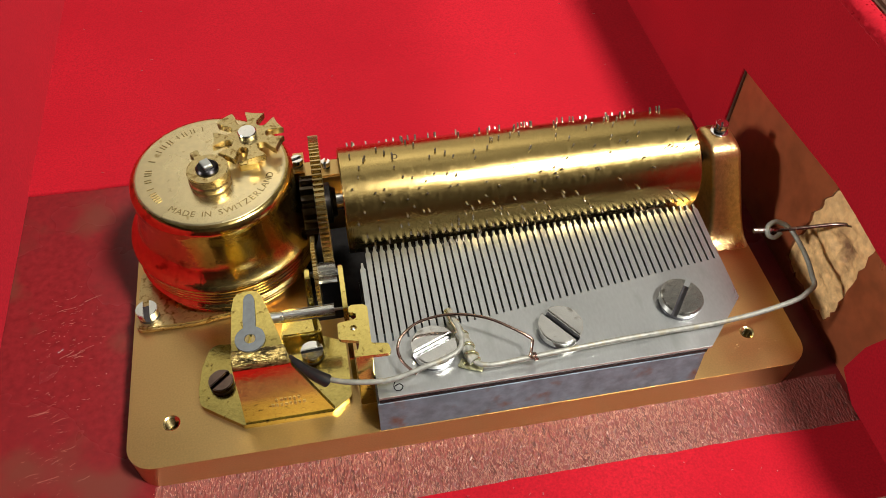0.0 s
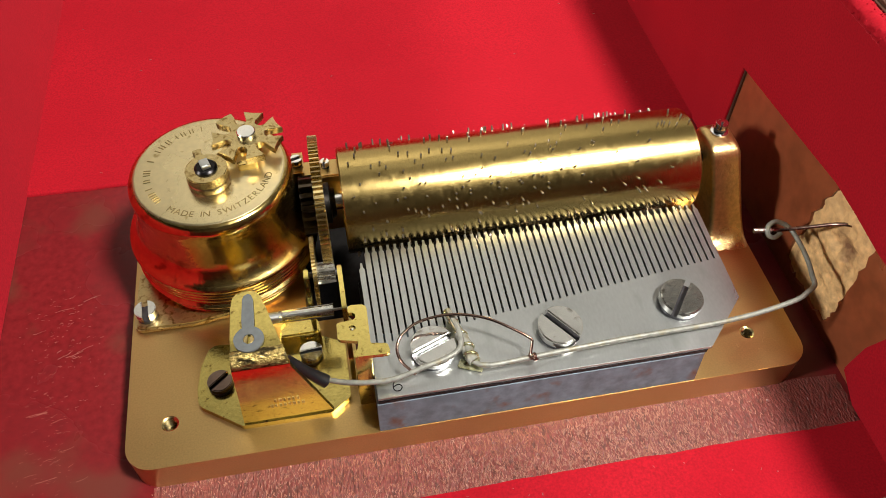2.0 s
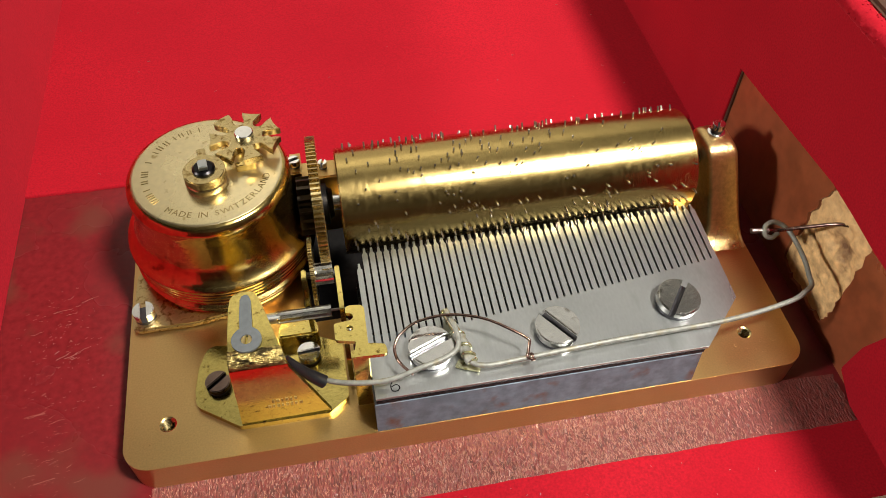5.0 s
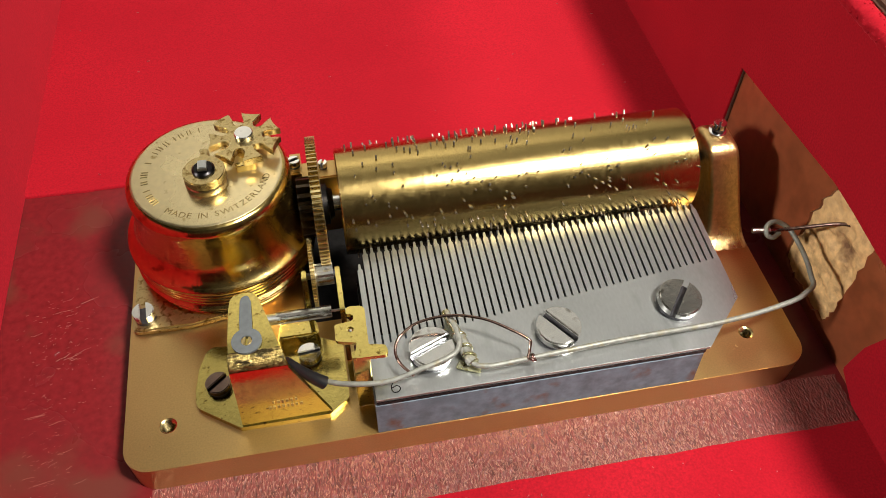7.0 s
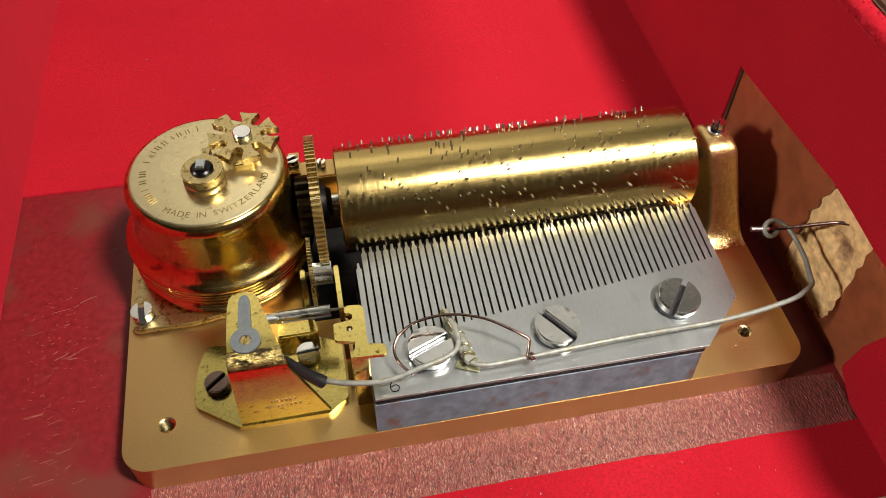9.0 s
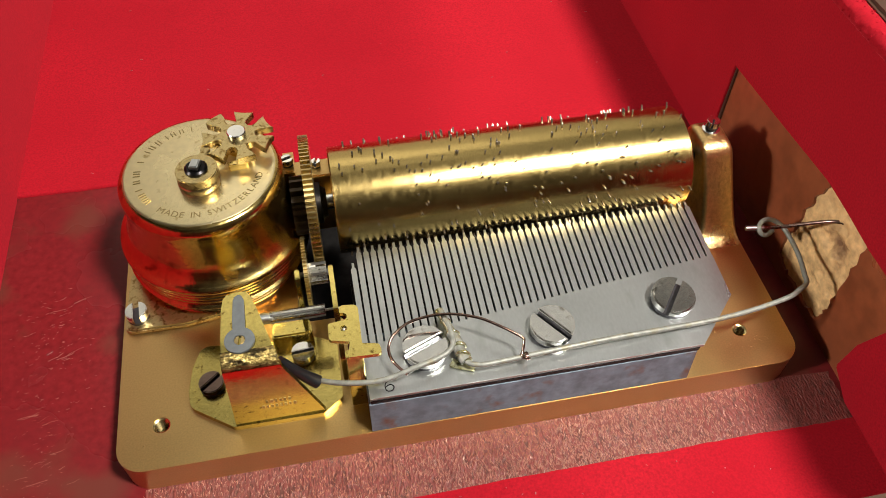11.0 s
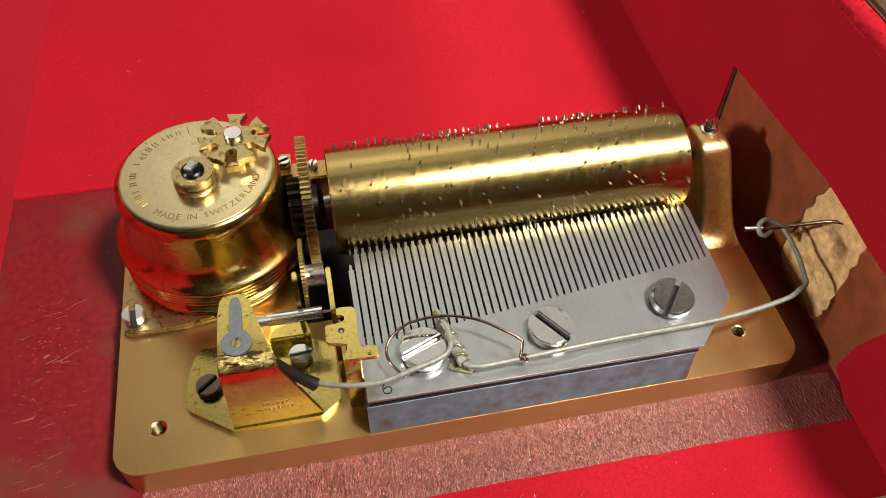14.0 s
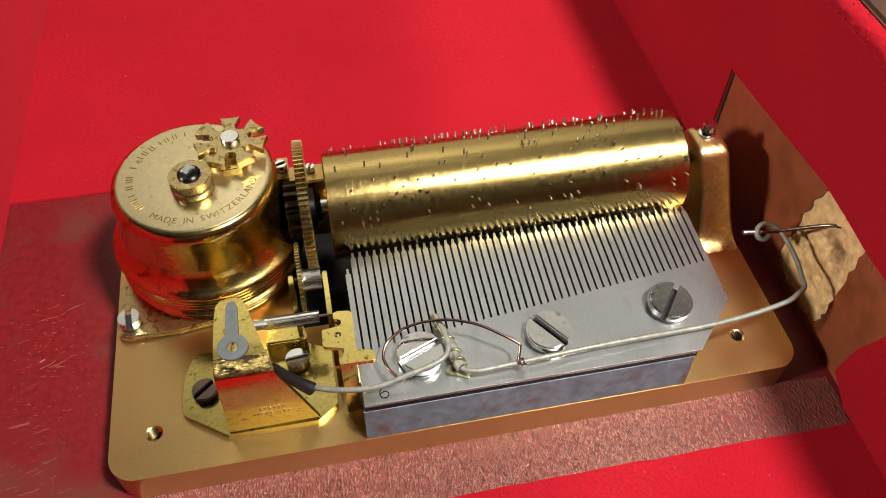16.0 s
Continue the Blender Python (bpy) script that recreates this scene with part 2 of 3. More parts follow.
def plate(outline, holes, z0, z1, bevel=0.0, cuts=()):
    """A plate with round holes (x, y, radius) through it."""
    bm = bmesh.new()
    edges = []
    loops = [outline] + [[(x + r * math.cos(2 * math.pi * i / 28), y + r * math.sin(2 * math.pi * i / 28)) for i in range(28)] for x, y, r in holes] + list(cuts)
    for pts in loops:
        vs = [bm.verts.new((x, y, z1)) for x, y in pts]
        edges += [bm.edges.new((vs[i], vs[(i + 1) % len(vs)])) for i in range(len(vs))]
    bmesh.ops.triangle_fill(bm, edges=edges, use_beauty=True)
    ext = bmesh.ops.extrude_face_region(bm, geom=bm.faces[:])
    bmesh.ops.translate(bm, vec=(0, 0, z0 - z1), verts=[v for v in ext["geom"] if isinstance(v, bmesh.types.BMVert)])
    bmesh.ops.recalc_face_normals(bm, faces=bm.faces)
    if bevel:
        rim = [e for e in bm.edges if len(e.link_faces) == 2 and e.calc_face_angle(0) > 0.8 and abs(e.verts[0].co.z - e.verts[1].co.z) < 1e-6]
        bmesh.ops.bevel(bm, geom=rim, offset=bevel, segments=2, affect="EDGES", clamp_overlap=True)
    return bm


def loft(sections, r=0.8, n=4):
    """A casting through round-cornered rectangles (z, x0, x1, y0, y1)."""
    bm = bmesh.new()
    rings = []
    for z, x0, x1, y0, y1 in sections:
        rings.append([bm.verts.new((x, y, z)) for x, y in rounded([(x0, y0, r), (x1, y0, r), (x1, y1, r), (x0, y1, r)], n)])
    k = len(rings[0])
    for a, b in zip(rings, rings[1:]):
        for i in range(k):
            bm.faces.new((a[i], a[(i + 1) % k], b[(i + 1) % k], b[i]))
    bm.faces.new(rings[0][::-1])
    bm.faces.new(rings[-1])
    return bm


# ---- the box and the room ----
FLOOR_Z, X0, X1, Y0, Y1, RIM = -7.0, -26.6, 128.0, -9.9, 72.6, 49.0


def slab(name, x0, x1, y0, y1, z0, z1, material, label, category, bevel=0.0, parent=None):
    ob = part(name, box(x0, x1, y0, y1, z0, z1, bevel), material, parent)
    return tagged(ob, label, category, kind="structure") if not parent else tagged(ob, label)


BACK = 215.0
slab("floor", X0 - 4, X1 + 10, -38, BACK + 4, FLOOR_Z - 3, FLOOR_Z, LACQUER, "scuffed red-brown lacquered floor of the box", "box floor")
slab("wall_back", X0, X1, BACK, BACK + 4, FLOOR_Z - 0.3, RIM, VELVET, "box wall lined with red velvet", "box wall", 0.6)
slab("wall_left", X0 - 4, X0, -34, BACK + 4, FLOOR_Z - 0.3, RIM, VELVET, "box wall lined with red velvet", "box wall", 0.6)
# Front wall is out of view; its tone and height shape reflections and shade.
slab("wall_front", X0 - 4, X1 + 6, -40, -36, FLOOR_Z - 3, 38, DARK_WOOD, "unseen front wall of the box, dark for reflections and shade", "box wall", 0.6)


def velvet_sheet(x0, x1, y0, y1, edge, seed):
    """A thin velvet cover with a slightly wavering cut edge on one side, and soft waves."""
    bm = bmesh.new()
    nx, ny = 90, 40
    grid = []
    for j in range(ny + 1):
        row = []
        for i in range(nx + 1):
            u, v = i / nx, (j / ny) ** 1.6
            x = x0 + (x1 - x0) * u
            d = v * (y1 - y0)
            y = (y0 + d if edge == "low" else y1 - d) + (0.35 * noise.noise(Vector((x * 0.08, seed, 0))) + 0.15 * noise.noise(Vector((x * 0.5, seed, 1)))) * (1 - v)
            z = FLOOR_Z + 0.75 + 0.25 * noise.noise(Vector((x * 0.03, y * 0.03, seed))) - (0.3 if j == 0 else 0)
            row.append(bm.verts.new((x, y, z)))
        grid.append(row)
    low = [bm.verts.new((v.co.x, v.co.y, FLOOR_Z)) for v in grid[0]]
    rows = [low] + grid
    for a, b in zip(rows, rows[1:]):
        for i in range(nx):
            bm.faces.new((a[i], a[i + 1], b[i + 1], b[i]))
    return bm


for nm, args, lab in (("velvet_back", (X0, X1, 72.2, BACK, "low", 1.5), "red velvet lining glued on the box floor"), ("velvet_front", (X0, X1, -35, Y0 + 0.2, "high", 6.5), "red velvet lining glued along the front of the floor")):
    tagged(part(nm, velvet_sheet(*args), VELVET, angle=70), lab, "velvet lining", kind="structure")
# right wall: a brown board, bare where the velvet has been cut away
HOLE_Y, HOLE_Z = 15.8, 8.6


def bare_board():
    outline = rounded([(-36, FLOOR_Z - 0.3, 0), (BACK, FLOOR_Z - 0.3, 0), (BACK, RIM - 0.5, 0), (-36, RIM - 0.5, 0)])
    rng = random.Random(4)
    bm = bmesh.new()
    edges = []
    corners = [(25.8, -3.1), (21.0, -4.8), (9.5, -4.4), (8.9, 3.4), (9.4, 20.0), (16.4, 21.4), (22.9, 20.4), (25.3, 10.1)]
    torn = []
    for k, (y, z) in enumerate(corners):
        y2, z2 = corners[(k + 1) % len(corners)]
        for i in range(9):
            f = i / 9
            torn.append((y + (y2 - y) * f + rng.uniform(-0.45, 0.45), z + (z2 - z) * f + rng.uniform(-0.45, 0.45)))
    for pts in (outline, torn):
        vs = [bm.verts.new((y, z, 0)) for y, z in pts]
        edges += [bm.edges.new((vs[i], vs[(i + 1) % len(vs)])) for i in range(len(vs))]
    bmesh.ops.triangle_fill(bm, edges=edges, use_beauty=True)
    ext = bmesh.ops.extrude_face_region(bm, geom=bm.faces[:])
    bmesh.ops.translate(bm, vec=(0, 0, 1.2), verts=[v for v in ext["geom"] if isinstance(v, bmesh.types.BMVert)])
    bmesh.ops.transform(bm, matrix=TO_X @ Matrix.Translation((0, 0, X1 + 0.5)), verts=bm.verts)
    return bm


wall_right = tagged(part("wall_right", bare_board(), BROWN), "box wall of brown board with the velvet cut away", "box wall", kind="structure")


def torn_fibre():
    """The torn raw core of the board behind its ragged hole."""
    bm = bmesh.new()
    ny, nz = 64, 72
    grid = []
    for j in range(nz + 1):
        row = []
        for i in range(ny + 1):
            y, z = -2 + 36 * i / ny, FLOOR_Z + 31 * j / nz
            d = math.hypot((y - HOLE_Y) / 10.5, (z - HOLE_Z) / 13.5)
            h = 1.9 * noise.fractal(Vector((y * 0.20, z * 0.20, 3.1)), 0.9, 2.0, 5) + 0.5 * noise.cell(Vector((y * 0.35 + z * 0.3, z * 0.5, 0)))
            row.append(bm.verts.new((X1 + 1.15 + 0.75 * max(-0.7, min(1.4, h)) * max(0.2, 1.2 - d), y, z)))
        grid.append(row)
    for j in range(nz):
        for i in range(ny):
            bm.faces.new((grid[j][i], grid[j][i + 1], grid[j + 1][i + 1], grid[j + 1][i]))
    return bm


part("torn_core", torn_fibre(), RAW_BOARD, wall_right, "torn pale raw board", angle=60)
slab("board_back", X1 + 4.4, X1 + 6, -36, BACK + 4, FLOOR_Z - 0.3, RIM - 1, DARK_WOOD, "dark outer wall of the box", "box wall")
# velvet left on the right wall round the bare stretch
lining = prism([(-36, 19.2), (8, 19.6), (16, 20.4), (23, 20.8), (40, 19.2), (60, 17.5), (60, FLOOR_Z), (BACK, FLOOR_Z), (BACK, RIM - 0.4), (-36, RIM - 0.4)], 0, 0.9, 0.15)
bmesh.ops.transform(lining, matrix=TO_X @ Matrix.Translation((0, 0, X1 - 0.4)), verts=lining.verts)
part("velvet", lining, VELVET, wall_right, "red velvet lining")
flap = prism([(-36, FLOOR_Z), (-6.5, FLOOR_Z), (-0.6, -3.6), (-1.4, 4.5), (-4.0, 12.5), (-9, 19.4), (-36, 19.4)], 0, 1.6, 0.5)
bmesh.ops.transform(flap, matrix=TO_X @ Matrix.Translation((0, 0, X1 - 1.1)), verts=flap.verts)
part("velvet", flap, VELVET, wall_right, "loose red velvet edge")
# thin dark strip beside the lining, just proud of the board
edge = prism([(59.0, FLOOR_Z), (60.1, FLOOR_Z), (60.1, 17.4), (59.6, 17.2)], 0, 0.5, 0.1)
bmesh.ops.transform(edge, matrix=TO_X @ Matrix.Translation((0, 0, X1 + 0.02)), verts=edge.verts)
part("edge_strip", edge, DARK_WOOD, wall_right, "dark strip along the lining's edge")
# woven rim of the box
rim = bmesh.new()
frng = random.Random(14)
rings = []
for i in range(420):                     # an uneven fuzzy roll along the top
    y = -36 + (BACK + 36) * i / 419
    rings.append([rim.verts.new((X1 + 0.2 + (1.75 + frng.uniform(-0.14, 0.14)) * math.cos(k * math.pi / 9), y, RIM - 1.5 + (1.75 + frng.uniform(-0.14, 0.14)) * math.sin(k * math.pi / 9))) for k in range(18)])
for p, q in zip(rings, rings[1:]):
    for k in range(18):
        rim.faces.new((p[k], p[(k + 1) % 18], q[(k + 1) % 18], q[k]))
for i in range(520):                     # tufts
    a, y = frng.uniform(0.3, 3.6), frng.uniform(0, 130)
    bmesh.ops.create_icosphere(rim, subdivisions=1, radius=frng.uniform(0.08, 0.17), matrix=Matrix.Translation((X1 + 0.2 + 1.8 * math.cos(a), y, RIM - 1.5 + 1.8 * math.sin(a))))
part("rim_trim", rim, VELVET, wall_right, "fuzzy red rim")
rim = bmesh.new()
box(X1 + 2.1, X1 + 9.5, -40, BACK + 6, RIM - 4, RIM + 0.1, 0.6, rim)
part("rim_wood", rim, DARK_WOOD, wall_right, "dark polished wooden rim")

# bare fibrous strip before the movement, where the lacquer has come off with the glue
strip = bmesh.new()
srng = random.Random(33)
fore = [(x, -9.9 + srng.uniform(-0.1, 0.1)) for x in range(4, 121, 2)]
aft = [(x, 0.4) for x in range(120, 3, -2)]
ends = [[(x + 0.8 * noise.noise(Vector((k * 0.3, x, 0))), -9.6 + 0.4 * k) for k in range(25)] for x in (127.2, 3)]
prism([p for p in fore if 8 < p[0] < 119] + ends[0] + [p for p in aft if 8 < p[0] < 119] + ends[1][::-1], FLOOR_Z - 0.1, FLOOR_Z + 0.05, bm=strip)
tagged(part("bare_strip", strip, BARE_FIBRE), "bare reddish fibrous strip of the box floor", "box floor", kind="structure")
verts, faces = [], []
for k in range(9500):
    x, y = srng.uniform(2.5, 112), srng.uniform(-9.7, -0.1)
    # Densest where the strip catches most light, so their pale colour adds glints.
    if srng.random() > min(1.0, 0.12 + max(0, x) / 75) * (1.0 if x < 92 else (113 - x) / 21):
        continue
    w, l, h = srng.uniform(0.03, 0.09), srng.uniform(0.1, 0.38), srng.uniform(0.03, 0.14)
    turn, lean = srng.gauss(0, 0.35), srng.uniform(-0.1, 0.14)
    c, d = math.cos(turn), math.sin(turn)
    b0 = len(verts)
    for px, py, pz in ((-w, -l, 0), (w, -l, 0), (w, l, 0), (-w, l, 0), (0, -0.6 * l, h), (0, 0.7 * l, h + lean)):
        verts.append(((x + px * c - py * d) * MM, (y + px * d + py * c) * MM, (FLOOR_Z + 0.04 + pz) * MM))
    faces += [tuple(b0 + i for i in f) for f in ((0, 1, 4), (1, 2, 5, 4), (2, 3, 5), (3, 0, 4, 5))]
mesh = bpy.data.meshes.new("splinters")
mesh.from_pydata(verts, [], faces)
mesh.materials.append(SPLINTER_GLINT)
tagged(new("splinters", mesh), "fine pale splinters and painted glints on the bare strip of the floor", "splinters", kind="stuff")

# dried glue streaks on the bare floor, and lint on the velvet
streaks = bmesh.new()
rng = random.Random(21)
for k in range(28):
    x, y, w = rng.gauss(-15.5, 3.0), rng.gauss((6, 17, 29, 38)[k % 4], 2.6), rng.uniform(0.8, 3.6)
    a = radians(rng.uniform(4, 30))
    pts = [(x + w * t * math.cos(a) + rng.uniform(-0.15, 0.15), y + w * t * math.sin(a) + rng.uniform(-0.15, 0.15), FLOOR_Z + 0.01) for t in (0, 0.3, 0.6, 1)]
    tube(pts, rng.uniform(0.02, 0.045), 6, 3, streaks)
for k in range(60):
    x, y = rng.gauss(-14, 4.0), rng.uniform(-6, 45)
    bmesh.ops.create_icosphere(streaks, subdivisions=1, radius=rng.uniform(0.04, 0.11), matrix=Matrix.Translation((max(-24, min(-2, x)), y, FLOOR_Z)))
for k in range(150):
    x, y = rng.gauss(-15.5, 3.2), rng.gauss((6, 17, 29, 38)[k % 4], 3.5)
    if -25 < x < -3:
        tube([(x, y, FLOOR_Z), (x + rng.uniform(0.2, 0.7), y + rng.uniform(-0.1, 0.3), FLOOR_Z + 0.005)], rng.uniform(0.012, 0.03), 5, 1, streaks)
tagged(part("glue_residue", streaks, GLUE), "pale dried glue streaks on the box floor", "glue residue", kind="stuff")
fluff = bmesh.new()
for _ in range(46):
    x, y = rng.uniform(-20, 120), rng.choice((rng.uniform(74, 150), rng.uniform(-20, -11)))
    tube([(x, y, FLOOR_Z + 1.0), (x + rng.uniform(-0.6, 0.6), y + rng.uniform(-0.4, 0.4), FLOOR_Z + 1.15)], rng.uniform(0.04, 0.09), 5, 2, fluff)
tagged(part("lint", fluff, GLUE), "tiny pale lint specks on the red velvet", "lint", kind="stuff")

# Unseen room added round the box: pale north wall to mirror, dark others.
RX, RY0, RY1, RZ0, RZ1 = 1500, -1700, 1250, -760, 2150
for nm, args in (("wall_north", (-RX, RX, RY1, RY1 + 60, RZ0, RZ1)), ("wall_south", (-RX, RX, RY0 - 60, RY0, RZ0, RZ1)), ("wall_east", (RX, RX + 60, RY0, RY1, RZ0, RZ1)), ("wall_west", (-RX - 60, -RX, RY0, RY1, RZ0, RZ1))):
    if nm == "wall_north":
        slab(nm, *args, UNSEEN_PALE_WALL, "plain pale plaster wall of the room", "wall")
    else:
        slab(nm, *args, UNSEEN_DIM_WALL, "plain dark brown wall of the room", "wall")
slab("ceiling", -RX, RX, RY0, RY1, RZ1, RZ1 + 60, UNSEEN_CEILING, "unseen grey ceiling added for metal reflections", "ceiling")
slab("ground", -RX, RX, RY0, RY1, RZ0 - 40, RZ0, DARK_WOOD, "dark wooden floor of the room", "floor")
slab("table_top", -600, 600, -350, 450, -42, FLOOR_Z - 3, DARK_WOOD, "dark wooden table top under the box", "table", 2.0)

# ---- the movement ----
MOVE = thing("music_box_movement", "gold and brass cylinder music movement with a steel comb", "music box", (0, 0, FLOOR_Z))
DZ = -FLOOR_Z


def mpart(name, bm, material, label="", parent=None, at=None, angle=32):
    """A part of the movement, given in the place's own heights."""
    p = at or (0, 0, 0)
    if parent is None:
        p = (p[0], p[1], p[2] + DZ)
    return part(name, bm, material, parent or MOVE, label, p, angle)


L, D = 119.8, 59.0
HOLES = [(7.15, 7.75, 1.45), (110.75, 7.85, 1.35)]
bedplate = mpart("bedplate", plate(rounded([(0, 0, 4.6), (L, 0, 4.6), (L, D, 4.6), (0, D, 4.6)], 10), HOLES, FLOOR_Z, 0, 0.08, [rounded([(39.5, 14.5, 2), (108.5, 14.5, 2), (108.5, 55.5, 2), (31.5, 55.5, 2), (31.5, 24, 1), (39.5, 24, 1)])]), GOLD_CAST, "gold lacquered cast bedplate")
for x, y, r in HOLES:
    prof = [(r + 0.02, -0.15)] + [(r - (0.0 if i % 2 else 0.3), -0.3 - 0.24 * i) for i in range(14)] + [(r - 0.2, -4.0), (0, -4.0)]
    mpart("threaded_hole", lathe(prof, (x, y, 0), n=32), BRASS_GEAR, "threaded hole", bedplate)
drops = bmesh.new()
rng = random.Random(17)
for k in range(70):
    x, y = (rng.gauss(112.5, 2.6), rng.gauss(6.2, 2.2)) if k < 45 else (rng.uniform(3, 117), rng.uniform(1.5, 13))
    if not (1.5 < x < 118 and 1 < y < 14) or min(math.hypot(x - h[0], y - h[1]) for h in HOLES) < 1.9:
        continue
    bmesh.ops.create_icosphere(drops, subdivisions=1, radius=rng.uniform(0.07, 0.2), matrix=Matrix.Translation((x, y, 0.0)) @ Matrix.Diagonal((1, 1, 0.5, 1)))
tagged(mpart("lacquer_drops", drops, GOLD_CAST, "tiny lacquer bubbles", bedplate), kind="stuff")
mpart("pillar", loft([(-0.2, 109.5, 119.75, 26.2, 57), (0.25, 110.6, 119.7, 27.6, 56.5), (0.8, 111.4, 119.6, 28.8, 56), (2.0, 112.0, 119.5, 30.1, 55), (4.5, 112.2, 119.1, 31.6, 53.5), (10, 111.9, 118.3, 34.0, 48.5), (15.6, 111.1, 117.4, 36.3, 45.2), (16.8, 110.9, 117.2, 36.9, 45.0), (17.6, 111.0, 116.9, 37.7, 44.6), (18.15, 111.6, 116.2, 38.9, 44.1)], 0.9), GOLD_PITTED, "cast bearing pillar", angle=50)
mpart("washer", lathe([(0, 18.1), (1.7, 18.1), (1.7, 18.45), (1.5, 18.55), (0, 18.55)], (114.2, 42.0, 0), n=32), NICKEL, "small bright washer")
mpart("screw_shank", lathe([(0, 18.5), (0.85, 18.5), (0.85, 20.0), (0, 20.0)], (114.2, 42.0, 0), n=24), STEEL_DARK_AND_SHADE)
slot_screw(MOVE, 114.2, 42.0, 18.9 + DZ, 1.25, 1.7, 60, NICKEL, slot=0.14, name="bearing_screw", label="small nickel screw")

# spring barrel
BX, BY = 18.3, 44.3
barrel = mpart("spring_barrel", lathe([(0, 22.06), (13.0, 22.06), (13.4, 21.95), (13.85, 21.6), (14.2, 21.0), (14.35, 20.2), (14.3, 19.2), (14.2, 18.2), (14.2, 17.2), (14.25, 16.0), (14.4, 14.5), (14.6, 13.0), (14.9, 11.8), (15.35, 10.8), (16.0, 9.9), (16.6, 9.35), (17.05, 9.05), (17.25, 8.8), (17.3, 8.45), (17.2, 8.1), (16.85, 7.8), (16.7, 7.55), (16.9, 7.25), (16.9, 6.9), (16.6, 6.65), (16.85, 6.35), (16.85, 6.0), (16.55, 5.75), (16.8, 5.4), (16.8, 5.1), (16.5, 4.8), (16.7, 4.5), (16.6, 4.2), (17.1, 3.8), (17.0, 3.5), (16.4, 3.3), (16.2, 3.0), (16.7, 2.6), (16.6, 2.35), (16.0, 2.1), (15.9, 1.85), (16.3, 1.5), (16.1, 1.2), (15.6, 1.0), (15.5, 0.0), (0, 0)], n=160), BRASS_POLISHED, "polished stepped brass spring barrel", at=(BX, BY, 0))
part("cap", lathe([(0, 22.02), (0, 22.14), (12.7, 22.14), (13.0, 22.1), (13.15, 22.02)], n=128), BRASS_TOP, barrel, "flat satin brass cap")
mpart("barrel_foot", prism(rounded([(0.5, 26.7, 1.6), (11.5, 26.7, 0.6), (22, 28.2, 1), (24, 40, 1), (1.0, 40, 1)]), 0, 1.3, 0.3), BRASS_AGED, "brass foot of the barrel")
slot_screw(MOVE, 3.0, 29.6, 1.3 + DZ, 1.9, 2.4, 95, NICKEL, name="foot_screw")


def letter(ch, size):
    cu = bpy.data.curves.new("letter", "FONT")
    cu.body, cu.size, cu.align_x, cu.extrude, cu.resolution_u, cu.offset = ch, size, "CENTER", 0.05, 3, 0.0
    ob = bpy.data.objects.new("letter", cu)
    scene.collection.objects.link(ob)
    bpy.context.view_layer.update()
    bm = bmesh.new()
    me = bpy.data.meshes.new_from_object(ob)
    bm.from_mesh(me)
    bpy.data.objects.remove(ob)
    bpy.data.curves.remove(cu)
    bpy.data.meshes.remove(me)
    return bm


TEXT = "MADE IN SWITZERLAND"
WIDE = {"I": 0.45, "M": 1.2, "W": 1.4, " ": 0.7, "E": 0.9, "L": 0.85}
total = sum(WIDE.get(ch, 1.05) for ch in TEXT)
run = 0.0
for ch in TEXT:
    w = WIDE.get(ch, 1.05)
    a = -130 + 116 * (run + w / 2) / total
    run += w
    if ch != " ":
        ob = part("letter", letter(ch, 1.75), ENGRAVED_SHADE, barrel, "stamped capital")
        ob.matrix_basis = pose(11.3 * math.cos(radians(a)) * MM, 11.3 * math.sin(radians(a)) * MM, 22.11 * MM, 0, 0, a + 90)
rng = random.Random(3)
for a0, a1, count in ((149, 99, 7), (219, 163, 10)):
    for i in range(count):
        if a0 > 200 and i in (4, 8):
            continue
        a = a0 + (a1 - a0) * i / (count - 1)
        bm = box(-0.6, 0.6, -0.42, -0.24, 0, 0.06)
        if i % 3:
            box(-0.6, 0.6, 0.16, 0.34, 0, 0.06, 0, bm)
        ob = part("mark", bm, ENGRAVED_SHADE, barrel, "worn stamped mark")
        ob.matrix_basis = pose(10.7 * math.cos(radians(a)) * MM, 10.7 * math.sin(radians(a)) * MM, 22.13 * MM, 0, 0, a)

# winding arbor with its stop finger, and the stop wheel
AX, AY = 18.4, 41.3
arbor = mpart("stop_collar", prism([(3.6 * math.cos(radians(a)), 3.6 * math.sin(radians(a))) for a in range(10, 351, 6)], 23.5, 25.2, 0.18), BRASS_AGED, "brass stop collar with a finger", at=(AX, AY, 0))
fing = prism(rounded([(2.6, -0.85, 0), (4.2, -0.6, 0.3), (5.4, -0.9, 0.35), (5.4, 0.9, 0.35), (4.2, 0.6, 0.3), (2.6, 0.85, 0)]), 23.6, 25.1, 0.12)
part("finger", fing, BRASS_AGED, arbor)
part("hub", lathe([(1.95, 25.1), (1.95, 25.5), (1.6, 25.8), (0, 25.8)], n=32), BLACKENED_AND_SHADE, arbor, "blackened hub")
part("square", prism([(-1.0, -0.75), (1.0, -0.75), (1.0, 0.75), (-1.0, 0.75)], 25.7, 26.7, 0.18), STEEL, arbor, "bright square arbor end")
mpart("collar_base", lathe([(0, 22.1), (3.55, 22.1), (3.65, 22.3), (3.65, 23.25), (3.5, 23.45), (0, 23.45)], n=48), BRASS_AGED, "brass collar", at=(AX, AY, 0))


